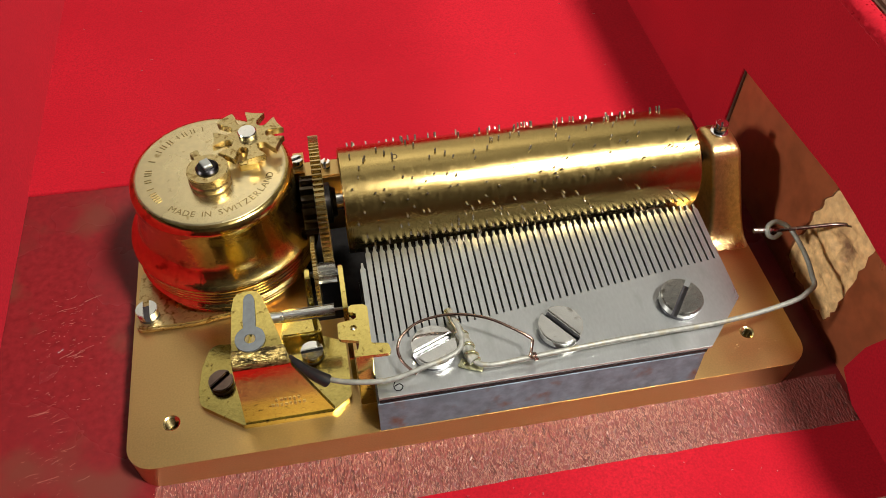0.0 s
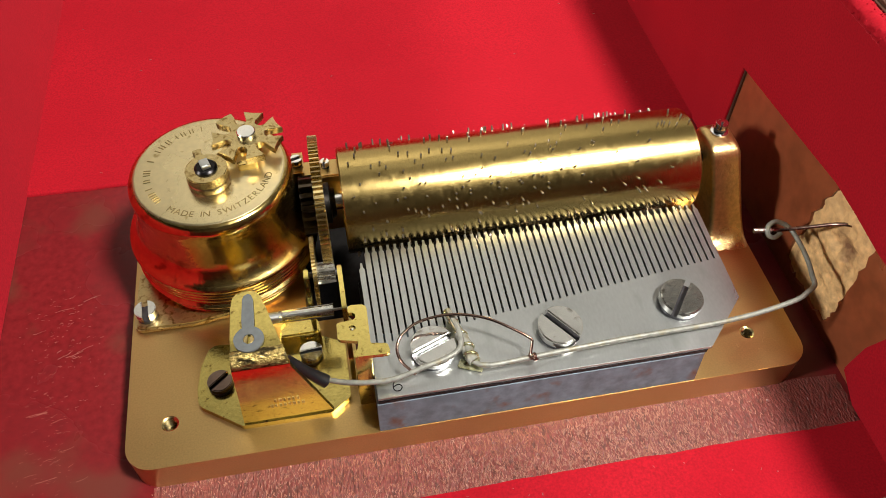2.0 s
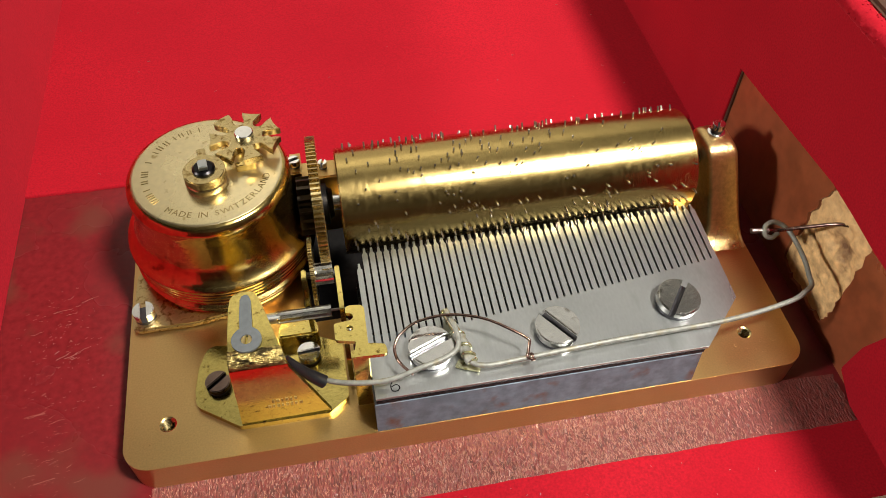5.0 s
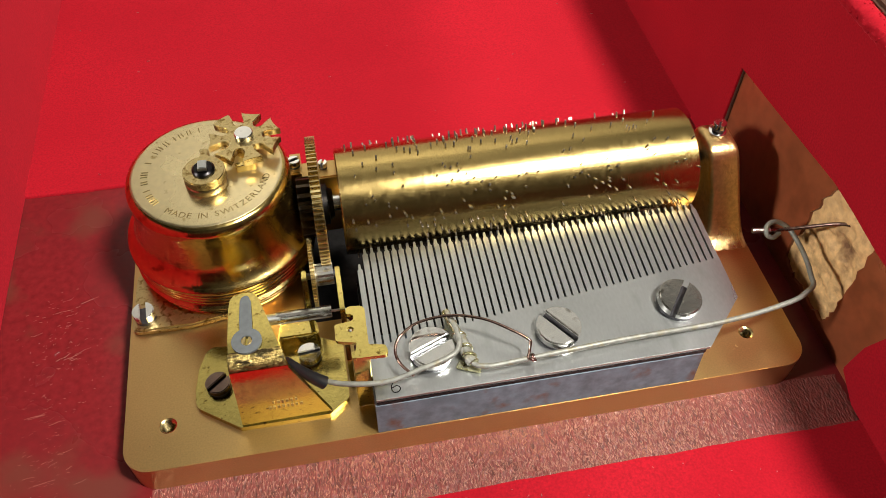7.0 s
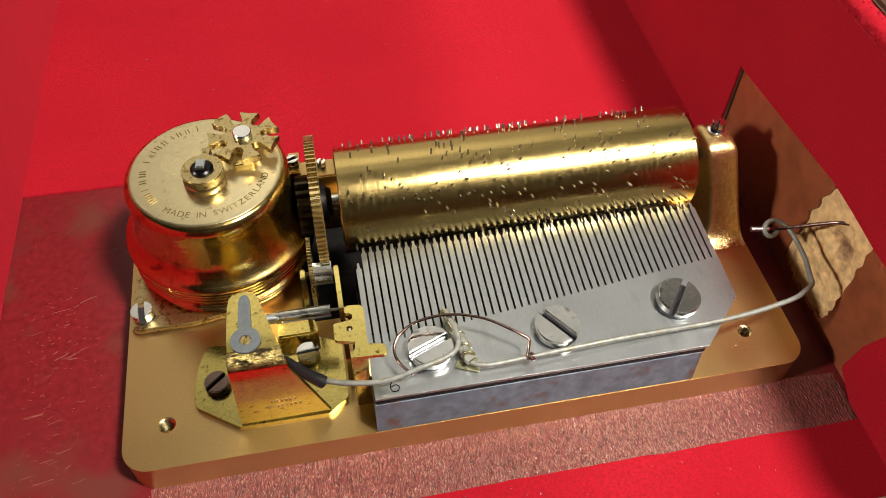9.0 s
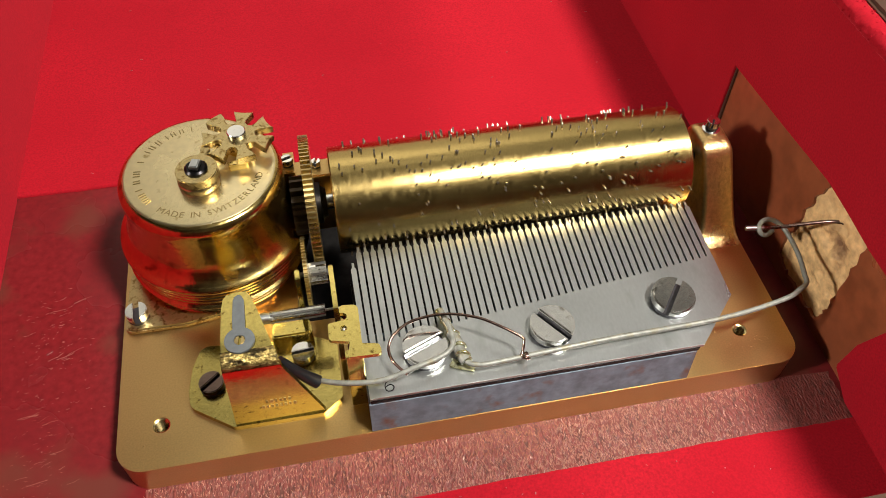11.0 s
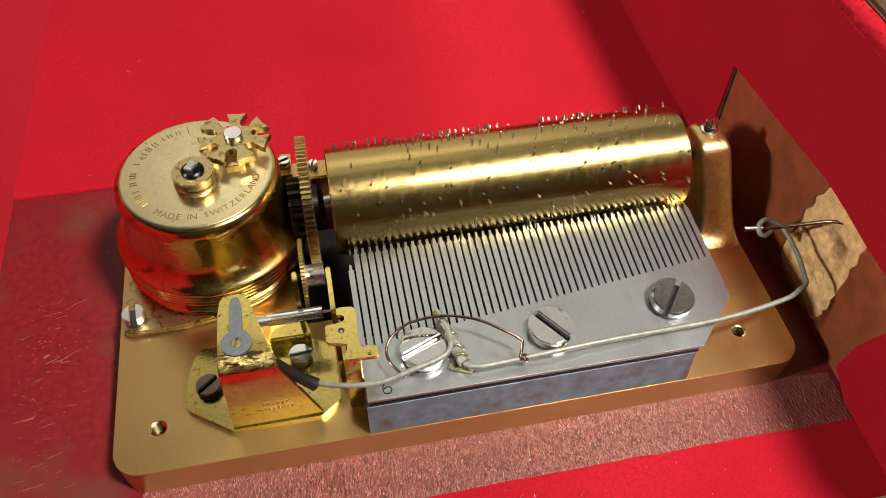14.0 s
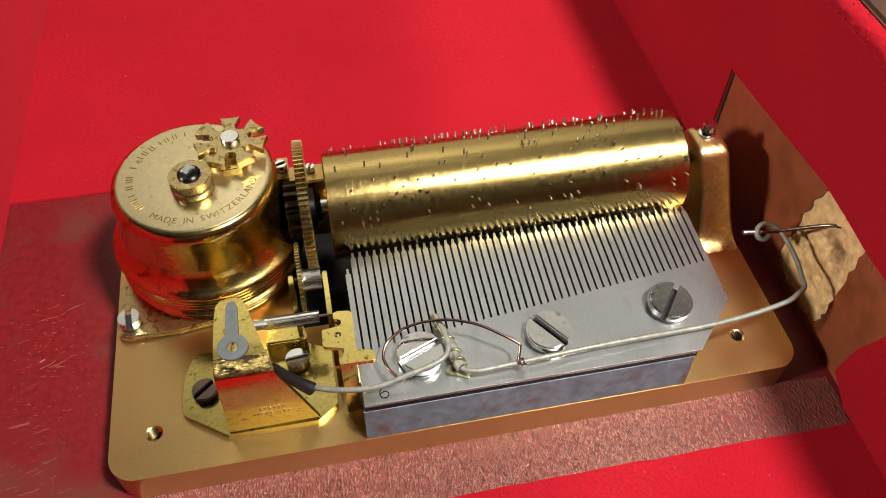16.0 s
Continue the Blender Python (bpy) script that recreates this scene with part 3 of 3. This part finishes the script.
def stop_wheel():
    """A cross of seven flared arms, one of them round, with slots between."""
    pts = []
    for k in range(7):
        s = 8 + 43 - 51.43 * k           # slot
        nxt = s - 51.43
        full = abs(((s + nxt) / 2 + 360) % 360 - 120) < 20
        for r in (6.1, 5.2, 4.3, 3.8):
            w = math.degrees(math.asin((0.92 if r < 5.5 else 1.08) / r))
            pts.append((r * math.cos(radians(s + w)), r * math.sin(radians(s + w))))
        for u in (50, 25, 0, -25, -50):
            x, y = 3.7 - 0.78 * math.cos(radians(u)), 0.85 * math.sin(radians(u))
            pts.append((x * math.cos(radians(s)) - y * math.sin(radians(s)), x * math.sin(radians(s)) + y * math.cos(radians(s))))
        for r in (3.8, 4.3, 5.2, 6.1):
            w = math.degrees(math.asin((0.92 if r < 5.5 else 1.08) / r))
            pts.append((r * math.cos(radians(s - w)), r * math.sin(radians(s - w))))
        for u in (-0.56, -0.4, -0.2, 0, 0.2, 0.4, 0.56):
            r = 6.4 if full else 5.6 + 0.75 * abs(u) ** 1.6
            c = (s + nxt) / 2 - u * 25.7 * 0.98
            pts.append((r * math.cos(radians(c)), r * math.sin(radians(c))))
    return pts[::-1]


cross = mpart("stop_wheel", prism([(1.05 * x, 1.05 * y) for x, y in stop_wheel()], 24.0, 25.4, 0.1), BRASS_AGED, "pitted brass stop wheel", at=(25.5, 48.3, 0))
part("rivet", lathe([(0, 26.4), (1.5, 26.4), (1.65, 26.25), (1.65, 25.4), (0, 25.4)], n=40), NICKEL, cross, "nickel rivet")
mpart("wheel_seat", lathe([(0, 22.1), (2.2, 22.1), (2.2, 24.0), (0, 24.0)], n=40), BRASS_POLISHED, "", at=(25.5, 48.3, 0))
mpart("stop_stud", prism(rounded([(23.6, 42.6, 0.3), (27.0, 43.0, 0.3), (26.7, 44.0, 0.3), (23.3, 43.6, 0.3)]), 22.1, 23.7, 0.1), BRASS_POLISHED, "small brass stop stud")

# cylinder with its pins
CY, CZ, CR, CX0, CX1 = 40.95, 13.17, 9.91, 40.63, 106.88
CL = CX1 - CX0
cylinder = mpart("cylinder", lathe([(0, 0.9), (8.8, 0.9), (9.0, 0.0), (CR - 0.15, 0.0), (CR, 0.2), (CR, CL - 0.2), (CR - 0.15, CL), (9.0, CL), (8.8, CL - 0.9), (0, CL - 0.9)], axis="x", n=160), BRASS_CYL, "brass cylinder set with fine steel pins", at=(CX0, CY, CZ))
KX0, KX1 = 42.4, 106.1
PITCH = (KX1 - KX0) / 49


def pins():
    rng = random.Random(11)
    spots = []
    for i in range(50):
        x = KX0 + PITCH * i - CX0
        few = 6 if i > 40 else 9
        for _ in range(rng.randint(few - 3, few + 3)):
            spots.append((x + rng.choice((0, 0, 0.33)), rng.uniform(0, 360)))
    for _ in range(9):                   # runs of notes that climb across the cylinder
        i0, a0, da = rng.randint(3, 40), rng.uniform(0, 360), rng.choice((-5.5, 4.5, 6))
        spots += [(KX0 + PITCH * (i0 + k) - CX0, a0 + da * k) for k in range(rng.randint(4, 8))]
    return spots


def pin(bm, m):
    rings = []
    for h, r in ((CR - 0.2, 0.17), (CR + 0.72, 0.17), (CR + 0.8, 0.09)):
        rings.append([bm.verts.new(m @ Vector((r * math.cos(k * math.pi / 3), r * math.sin(k * math.pi / 3), h))) for k in range(6)])
    for p, q in zip(rings, rings[1:]):
        for k in range(6):
            bm.faces.new((p[k], p[(k + 1) % 6], q[(k + 1) % 6], q[k]))
    bm.faces.new(rings[-1])
    return bm


SPOTS = pins()
random.Random(2).shuffle(SPOTS)
first = part("pin", pin(bmesh.new(), Matrix()), PIN_STEEL, cylinder)
for k, (x, a) in enumerate(SPOTS[:300]):
    ob = first if k == 0 else new("pin", first.data)
    ob.parent = cylinder
    ob.matrix_basis = pose(x * MM, 0, 0, a)
rest = bmesh.new()
for x, a in SPOTS[300:]:
    pin(rest, Matrix.Translation((x, 0, 0)) @ Matrix.Rotation(radians(a), 4, "X"))
tagged(part("pin_rest", rest, PIN_STEEL, cylinder, "fine steel pins"), kind="stuff")
stamp = bmesh.new()
for k in range(4):                       # a stamped number near the rim
    m = Matrix.Rotation(radians(133 + 5.5 * k), 4, "X")
    lathe([(0.55, CR - 0.02), (0.5, CR + 0.03), (0.35, CR + 0.03), (0.3, CR - 0.02)], (CL - 2.2, 0, 0), n=14, bm=stamp)
    bmesh.ops.transform(stamp, matrix=m, verts=stamp.verts[-56:])
part("stamped_marks", stamp, BRASS_CYL, cylinder)
part("bore", lathe([(0.34, CR - 0.03), (0.42, CR + 0.025), (0.52, CR + 0.03), (0.58, CR - 0.03)], (10.0, 0, 0), n=20), PINION_STEEL, cylinder, "small bored hole")
great = part("great_wheel", prism(gear_outline(84, 12.6, 11.4), -4.8, -3.1, 0, m=TO_X), BRASS_GEAR, cylinder, "toothed brass great wheel")
part("arbor", lathe([(0, -7.5), (1.5, -7.5), (1.5, 1.0), (0, 1.0)], axis="x", n=32), NICKEL, cylinder, "steel arbor")
part("drive_pinion", prism(gear_outline(16, 5.5, 4.1, 0.2), -7.4, -5.0, 0, m=TO_X), PINION_STEEL, cylinder, "blackened drive pinion")
part("hub", lathe([(0, -3.1), (3.8, -3.1), (3.8, -2.2), (3.0, -2.0), (2.6, -1.2), (0, -1.2)], axis="x", n=32), BLACKENED_AND_SHADE, cylinder, "black hub")
mpart("end_pivot", lathe([(0, 105.9), (2.6, 105.9), (2.6, 108.2), (1.2, 108.6), (1.2, 112.6), (0, 112.6)], (0, CY, CZ), axis="x", n=32), STEEL_DARK_AND_SHADE, "steel pivot of the cylinder")

# bearing bracket behind the wheels
brk = box(33.6, 41.2, 45.6, 50.2, 0, 15.4, 0.3)
box(32.4, 34.4, 46.5, 52.0, 0, 16.4, 0.3, brk)
mpart("bearing_bracket", brk, GOLD_CAST, "cast bearing bracket")
slot_screw(MOVE, 33.2, 48.6, 16.4 + DZ, 1.1, 1.6, 20, NICKEL, name="bearing_screw", label="small nickel screw")
slot_screw(MOVE, 38.4, 48.2, 15.4 + DZ, 0.8, 1.5, 70, NICKEL, name="bearing_screw", label="small nickel screw")

# second arbor: small toothed wheel and pinion, and the long pinion of the governor
PY, PZ = 27.4, 9.7
second = mpart("second_pinion", prism(gear_outline(8, 2.0, 1.25, 0.22), -1.5, 1.6, 0, m=TO_X), NICKEL, "bright steel pinion", at=(36.1, PY, PZ))
part("second_wheel", prism(gear_outline(64, 6.75, 6.2), -2.2, -1.5, 0, m=TO_X), BRASS_GEAR, second, "fine-toothed brass wheel")
part("pivot", lathe([(0, -3.2), (0.6, -3.2), (0.6, 2.6), (0, 2.6)], axis="x", n=16), STEEL_DARK_AND_SHADE, second)
SY, SZ = 19.1, 10.0
shaft = mpart("long_pinion", prism(gear_outline(7, 1.08, 0.6, 0.18), 27.4, 36.6, 0, m=TO_X), NICKEL, "long ribbed steel pinion", at=(0, SY, SZ))
part("shank", lathe([(0, 22.5), (0.62, 22.5), (0.62, 25.2), (0.95, 25.3), (0.95, 27.8), (0.6, 27.9), (0.6, 36.4), (0.25, 36.6), (0.2, 39.0), (0, 39.2)], axis="x", n=20), STEEL, shaft)

# governor: base, side plates, bent cover and lever
mpart("governor_base", plate(rounded([(11.9, 12.6, 2), (12.1, 9.5, 2), (19.3, 4.5, 0.6), (34.2, 4.4, 0.8), (37.6, 6.9, 1), (37.7, 17.8, 1.5), (34.1, 19.7, 1), (25.6, 20.0, 1), (14.1, 21.2, 2), (12.5, 17.0, 2)]), [], 0, 1.3, 0.2), BRASS_PLATE, "pitted yellow brass governor base")
mpart("side_plate", prism(rounded([(10, 1.2, 0), (23.2, 1.2, 0), (23.6, 17, 0.8), (14.3, 17, 0.6), (10, 8, 1)]), 38.1, 38.9, 0.12, m=TO_X), BRASS_PLATE, "thin brass side plate")
mpart("side_plate", prism(rounded([(20.4, 1.2, 0), (25.2, 1.2, 0), (24.8, 15.5, 0.8), (22.2, 15.5, 0.6), (20.4, 10, 0.5)]), 32.4, 33.2, 0.12, m=TO_X), BRASS_PLATE, "thin brass side plate")
mpart("lever_plate", plate(rounded([(36.9, 11.3, 0.4), (39.5, 11.55, 0.1), (40.0, 11.9, 0.25), (40.05, 12.6, 0.3), (39.5, 12.95, 0.2), (38.9, 13.0, 0.2), (39.0, 14.5, 0.7), (42.0, 14.2, 0.9), (41.8, 6.8, 0.2), (44.4, 6.3, 0.6), (44.7, 4.4, 0.6), (39.3, 4.6, 0.4), (40.0, 7.4, 0.2), (36.8, 8.2, 0.6)], 4), [(39.3, 10.0, 0.55)], 16.4, 17.2, 0.12), BRASS_PLATE, "brass lever plate with a small hole")
mpart("pivot_ball", lathe([(0, 0.5), (0.25, 0.43), (0.43, 0.25), (0.5, 0), (0.43, -0.25), (0.25, -0.43), (0, -0.5)], (39.3, 10.0, 16.6), n=20), NICKEL, "bright pivot end")
mpart("lever_post", prism(rounded([(39.0, 5.0, 0.3), (41.8, 5.0, 0.3), (41.8, 6.4, 0.3), (39.0, 6.4, 0.3)]), 1.0, 16.5, 0.1), BRASS_PLATE, "bent brass post")
mpart("inner_block", prism(rounded([(26.6, 18.6, 0.4), (34, 18.6, 0.8), (33.4, 21.6, 0.4), (27.2, 21.6, 0.4)]), 1.3, 4.6, 0.3), BRASS_PLATE, "brass bearing block")


def cover():
    """One bent sheet: a pointed top, a round bend and a face that widens downwards."""
    rows = [(18.3, 19.5, 22.7, 24.2), (18.0, 19.5, 21.8, 25.0), (17.2, 19.5, 21.2, 25.5), (15.2, 19.5, 20.9, 26.2), (10, 19.5, 20.7, 27.7), (6.9, 19.5, 20.7, 28.6)]
    rows += [(6.9 - 2.1 * math.sin(a), 17.4 + 2.1 * math.cos(a), 20.6 - 0.05 * a, 28.7 + 0.4 * a) for a in (0.3, 0.6, 0.9, 1.2, 1.4)]
    rows += [(4.8, 17.2, 20.5, 29.3), (4.75, 9, 20.1, 32.0), (4.7, 1.0, 19.6, 34.6), (4.7, 0.3, 19.7, 34.4)]
    bm = bmesh.new()
    skins = []
    for off in (0.0, 0.75):
        skin = []
        for i, (y, z, xl, xr) in enumerate(rows):
            p, q = rows[max(i - 1, 0)], rows[min(i + 1, len(rows) - 1)]
            t = Vector((q[0] - p[0], q[1] - p[1])).normalized()
            n = Vector((-t.y, t.x))
            skin.append([bm.verts.new((xl + (xr - xl) * k / 4, y + n.x * off, z + n.y * off)) for k in range(5)])
        skins.append(skin)
    for skin in skins:
        for a, b in zip(skin, skin[1:]):
            for k in range(4):
                bm.faces.new((a[k], a[k + 1], b[k + 1], b[k]))
    o, i = skins
    for a in range(len(rows) - 1):
        bm.faces.new((o[a][0], o[a + 1][0], i[a + 1][0], i[a][0]))
        bm.faces.new((o[a][4], o[a + 1][4], i[a + 1][4], i[a][4]))
    for a in (0, -1):
        for k in range(4):
            bm.faces.new((o[a][k], o[a][k + 1], i[a][k + 1], i[a][k]))
    return bm


gov = mpart("governor_cover", cover(), BRASS_PLATE, "bent brass governor cover", angle=40)
bend = bmesh.new()
rows = []
for i in range(15):
    a = -0.25 + 1.55 * i / 14
    y, z = (6.9 - 2.12 * math.sin(a), 17.4 + 2.12 * math.cos(a)) if a > 0 else (6.9 - 2.12 * a, 19.52)
    xl, xr = 20.62 - 0.05 * a, 28.68 + 0.4 * a
    ragged = 0.25 * noise.noise(Vector((i * 0.7, 2, 5)))
    rows.append([bend.verts.new((xl + (xr - xl + ragged) * k / 40, y, z + 0.03 + (0.07 * noise.noise(Vector((k * 0.55, i * 0.9, 1))) if 0 < i < 14 else -0.05))) for k in range(41)])
for p, q in zip(rows, rows[1:]):
    for k in range(40):
        bend.faces.new((p[k], p[k + 1], q[k + 1], q[k]))
part("worn_bend", bend, WORN_BEND, gov, "dark pitted worn bend", angle=70)
bars = bmesh.new()
rng = random.Random(8)
for row, (z, xa, n) in enumerate(((7.2, 25.4, 6), (5.6, 24.6, 8))):
    for k in range(n):
        w = rng.uniform(0.35, 0.5)
        box(xa + 0.72 * k, xa + 0.72 * k + w, 4.62, 4.78, z, z + 0.8, 0, bars)
part("stamped_marks", bars, BRASS_AGED, gov, "worn illegible stamped marks")
ring = [(23.6 + 2.3 * math.cos(radians(a)), 9.0 + 2.3 * math.sin(radians(a))) for a in range(115, 431, 8)]
finger = ring + [(24.55, 12.6), (24.5, 16.4), (24.2, 17.2), (23.7, 17.5), (23.1, 17.2), (22.8, 16.5), (22.6, 12.6)]
mpart("pivot_spring", plate(finger, [(23.6, 9.0, 0.85)], 19.55, 19.95, 0.05), GREY_SPRING, "grey spring steel finger")
slot_screw(MOVE, 23.6, 9.0, 19.3 + DZ, 0.8, 0.6, 80, BRASS_AGED, name="pivot_screw", label="small bronze screw")
slot_screw(MOVE, 15.9, 12.9, 1.3 + DZ, 2.1, 1.6, 40, MIRRORED_DARK, slot=0.16, name="governor_screw", label="slotted steel screw with a painted dark reflection")
slot_screw(MOVE, 31.7, 16.0, 1.3 + DZ, 2.0, 1.8, 5, NICKEL, slot=0.14, name="governor_screw", label="slotted nickel screw")

# comb on its block
COMB_TILT = math.degrees(math.atan2(11.26 - 9.56, 30.5 - 0.95))
block = prism([(41.6, 0.1), (97.3, 0.1), (103.5, 8.2), (103.5, 14.0), (41.6, 14.0)], 0, 8.05, 0.1)
for v in block.verts:
    v.co.y += 0.08 * max(0, v.co.z) * (1 - v.co.y / 14)
mpart("comb_block", block, STEEL_BLOCK, "dark blued steel comb base")
comb = mpart("comb", prism([(KX0 - 0.55, 0), (98.3, 0), (KX1 + 0.55, 8.5), (KX1 + 0.55, 17.2), (KX0 - 0.55, 9.6)], -0.75, 0, 0.04), STEEL, "grey steel comb")
comb.matrix_basis = pose(0, 0.95 * MM, (9.56 + DZ) * MM, COMB_TILT)
# Black filler put in for the shaded gap between comb and block.
mpart("comb_gap_shade", prism([(41.9, 0.85), (97.6, 0.85), (103.3, 8.3), (103.3, 12.8), (41.9, 10.8)], 8.05, 8.8, 0.0), BLACKENED_AND_SHADE, "black filler for the shaded gap under the comb")


# Black block added to darken the gaps between teeth, where shade falls.
mpart("under_teeth_shade", prism([(41.6, 14.2), (104.5, 14.2), (104.5, 29.0), (41.6, 29.0)], -6.9, 4.0, 0.2), BLACKENED_AND_SHADE, "added black block for the shade under the teeth")
# Black plate added in place of the deep shade below the wheels.
mpart("gear_gap_shade", prism([(31.8, 24.4), (39.3, 24.4), (39.3, 29.5), (108, 29.5), (108, 55), (31.8, 55)], -6.95, -5.5, 0.2), BLACKENED_AND_SHADE, "added black plate for the shade under the wheels")


def tooth(length):
    """A steel tooth with a narrowed tip."""
    w = 0.475
    return prism([(-w, 0), (w, 0), (w, length - 1.35), (0.22, length - 1.0), (0.2, length), (-0.2, length), (-0.22, length - 1.0), (-w, length - 1.35)], -0.62, 0)


for i in range(50):
    root = 9.5 + 7.5 * i / 49
    ob = part("tooth", tooth(29.75 - root if i else 17.0), STEEL, comb)
    ob.location = ((KX0 + PITCH * i) * MM, root * MM, -0.002 * MM)
for x, y, turn in ((51.9, 7.9, 22), (73.6, 8.1, -55), (95.6, 10.0, 52)):
    slot_screw(MOVE, x, y, 9.55 + 0.0577 * (y - 0.95) + DZ, 3.75, 2.3, turn, NICKEL, slot=0.13, tilt=COMB_TILT, name="comb_screw", label="large slotted nickel screw")
six = bmesh.new()
tube([(45.9, 3.9, 9.75), (45.0, 3.7, 9.75), (44.5, 2.9, 9.7), (44.7, 2.0, 9.65), (45.5, 1.9, 9.65), (45.9, 2.5, 9.68), (45.4, 3.0, 9.72), (44.6, 2.7, 9.7)], 0.09, 6, 4, six)
mpart("stamped_number", six, BLACKENED_AND_SHADE, "stamped figure six")

# ---- stop wires lying over the comb ----
stop = thing("stop_lever", "bent grey wire stop lever soldered over the comb", "wire lever", (33, 6, FLOOR_Z))


def wpart(name, bm, material, label=""):
    bmesh.ops.translate(bm, vec=(-33, -6, DZ), verts=bm.verts)
    return part(name, bm, material, stop, label)


wpart("wire", tube([(33.0, 6.6, 9.2), (33.6, 6.6, 8.8), (37.7, 4.5, 10.0), (43.9, 2.9, 11.6), (49.5, 3.4, 13.0), (53.8, 4.4, 13.4), (55.8, 5.6, 13.5), (56.4, 7.4, 13.5), (56.3, 9.2, 13.6), (55.8, 11.3, 13.8), (55.4, 12.9, 13.9)], 0.46), WIRE_GREY)
wpart("arm", tube([(57.2, 5.2, 11.6), (58.2, 3.7, 11.5), (59.4, 3.0, 11.6), (61.5, 2.7, 11.7), (67.5, 3.0, 11.7), (82.9, 4.0, 11.2), (102.6, 4.8, 10.5), (115.1, 6.7, 10.2), (119.2, 8.3, 10.2), (120.9, 9.4, 10.2), (121.4, 11.2, 10.2), (122.4, 15.0, 10.1), (122.8, 19.5, 10.1), (122.3, 22.6, 10.4), (120.4, 23.9, 10.9), (118.5, 23.4, 10.7), (118.1, 22.1, 9.8), (119.4, 21.7, 9.1), (121.0, 22.4, 9.3)], 0.46), WIRE_GREY)
wpart("loop", tube([(48.2, 2.6, 12.6), (46.5, 4.7, 13.0), (45.9, 6.4, 13.3), (46.1, 8.0, 13.7), (47.3, 9.5, 14.2), (50.3, 10.9, 14.9), (55.5, 11.0, 15.4), (60.8, 9.5, 15.2), (65.0, 7.0, 14.5), (67.4, 5.3, 13.8), (67.6, 4.7, 13.4), (67.2, 3.6, 12.6), (66.9, 2.9, 12.3), (67.6, 2.3, 12.2), (68.1, 2.7, 11.4), (66.8, 3.5, 11.0)], 0.24, steps=8), WIRE_BROWN, "thin bronze wire loop")
wrap = [(67.5 + 0.55 * k / 14, 3.0 + 0.58 * math.cos(k * 0.9), 11.7 + 0.58 * math.sin(k * 0.9)) for k in range(15)]
wpart("wrap", tube(wrap, 0.17, steps=4), WIRE_BROWN, "bronze wire wrapped round the lever")
for y, x in ((9.2, 56.75), (6.7, 57.35), (5.0, 57.65)):
    ring = [(x + 0.98 * math.cos(k * math.pi / 6), y - 0.2 * math.cos(k * math.pi / 6), 11.8 + 0.98 * math.sin(k * math.pi / 6)) for k in range(13)]
    wpart("collar", tube(ring, 0.27, steps=3), SOLDER, "tinned collar")
wpart("clip", tube([(55.3, 14.0, 12.3), (56.0, 11.4, 12.2), (56.9, 9.0, 12.0)], 0.7), SOLDER)
wpart("clip", tube([(56.6, 9.4, 11.9), (57.2, 7.4, 11.8), (57.4, 6.8, 11.8)], 1.0), WIRE_GREY)
wpart("clip", tube([(57.2, 6.6, 11.7), (57.6, 4.9, 11.6), (58.0, 4.0, 11.5)], 1.0), WIRE_GREY)
bead = bmesh.new()
for p, r in (((57.3, 6.8, 11.9), 1.2), ((58.0, 4.2, 11.5), 1.05), ((56.0, 11.6, 12.2), 0.95), ((55.4, 13.4, 12.3), 0.8)):
    bmesh.ops.create_icosphere(bead, subdivisions=3, radius=r, matrix=Matrix.Translation(p) @ Matrix.Diagonal((1, 0.45, 0.9, 1)))
wpart("solder", bead, SOLDER, "greenish solder")
tab = prism(rounded([(55.2, 4.2, 0.3), (59.0, 2.6, 0.3), (59.6, 3.6, 0.4), (56.2, 5.6, 0.3)]), 9.9, 10.3, 0.1)
wpart("solder", tab, SOLDER, "greenish solder")
wpart("sleeve", tube([(28.9, 6.9, 16.0), (29.8, 6.7, 14.4), (31.3, 6.6, 11.8), (32.6, 6.5, 10.0), (34.0, 6.2, 8.6)], 0.95, ends=(0.7, 1.2), steps=8), RUBBER, "black rubber sleeve")

rod = thing("push_rod", "thin bronze rod through the torn box wall", "rod", (117, 22, FLOOR_Z))
bm = tube([(116.6, 23.1, 10.0), (118.5, 22.9, 10.0), (122, 22.0, 10.6), (128, 18.7, 14.6), (129.5, 16.6, 16.3)], 0.36)
bmesh.ops.translate(bm, vec=(-117, -22, DZ), verts=bm.verts)
part("rod", bm, WIRE_BROWN, rod)
bm = tube([(115.7, 23.3, 10.0), (116.2, 23.2, 10.0), (119.0, 22.8, 10.0)], 0.5)
bmesh.ops.translate(bm, vec=(-117, -22, DZ), verts=bm.verts)
part("tip", bm, STEEL, rod, "bright metal tip")


def motions():
    half = [i * 0.5 for i in range(33)]
    walk(cylinder, [(t, pose(CX0 * MM, CY * MM, (CZ + DZ) * MM, -14.0 * t)) for t in half])
    walk(second, [(t, pose(36.1 * MM, PY * MM, (PZ + DZ) * MM, 14.0 * 6.6 * t)) for t in half])
    tenth = [i * 0.1 for i in range(161)]
    walk(shaft, [(t, pose(0, SY * MM, (SZ + DZ) * MM, -14.0 * 6.6 * 7.5 * t)) for t in tenth])
    finger_turn = ((0, 117), (4, 101), (9, 82), (12.5, 66), (16, 48))
    walk(arbor, [(t, pose(AX * MM, AY * MM, DZ * MM, 0, 0, a)) for t, a in finger_turn])
    walk(cross, [(t, pose(25.5 * MM, 48.3 * MM, DZ * MM, 0, 0, a)) for t, a in ((0, 0), (9, 0), (11.3, 0.5), (13, 4), (14.5, 8), (16, 12.5))])


motions()
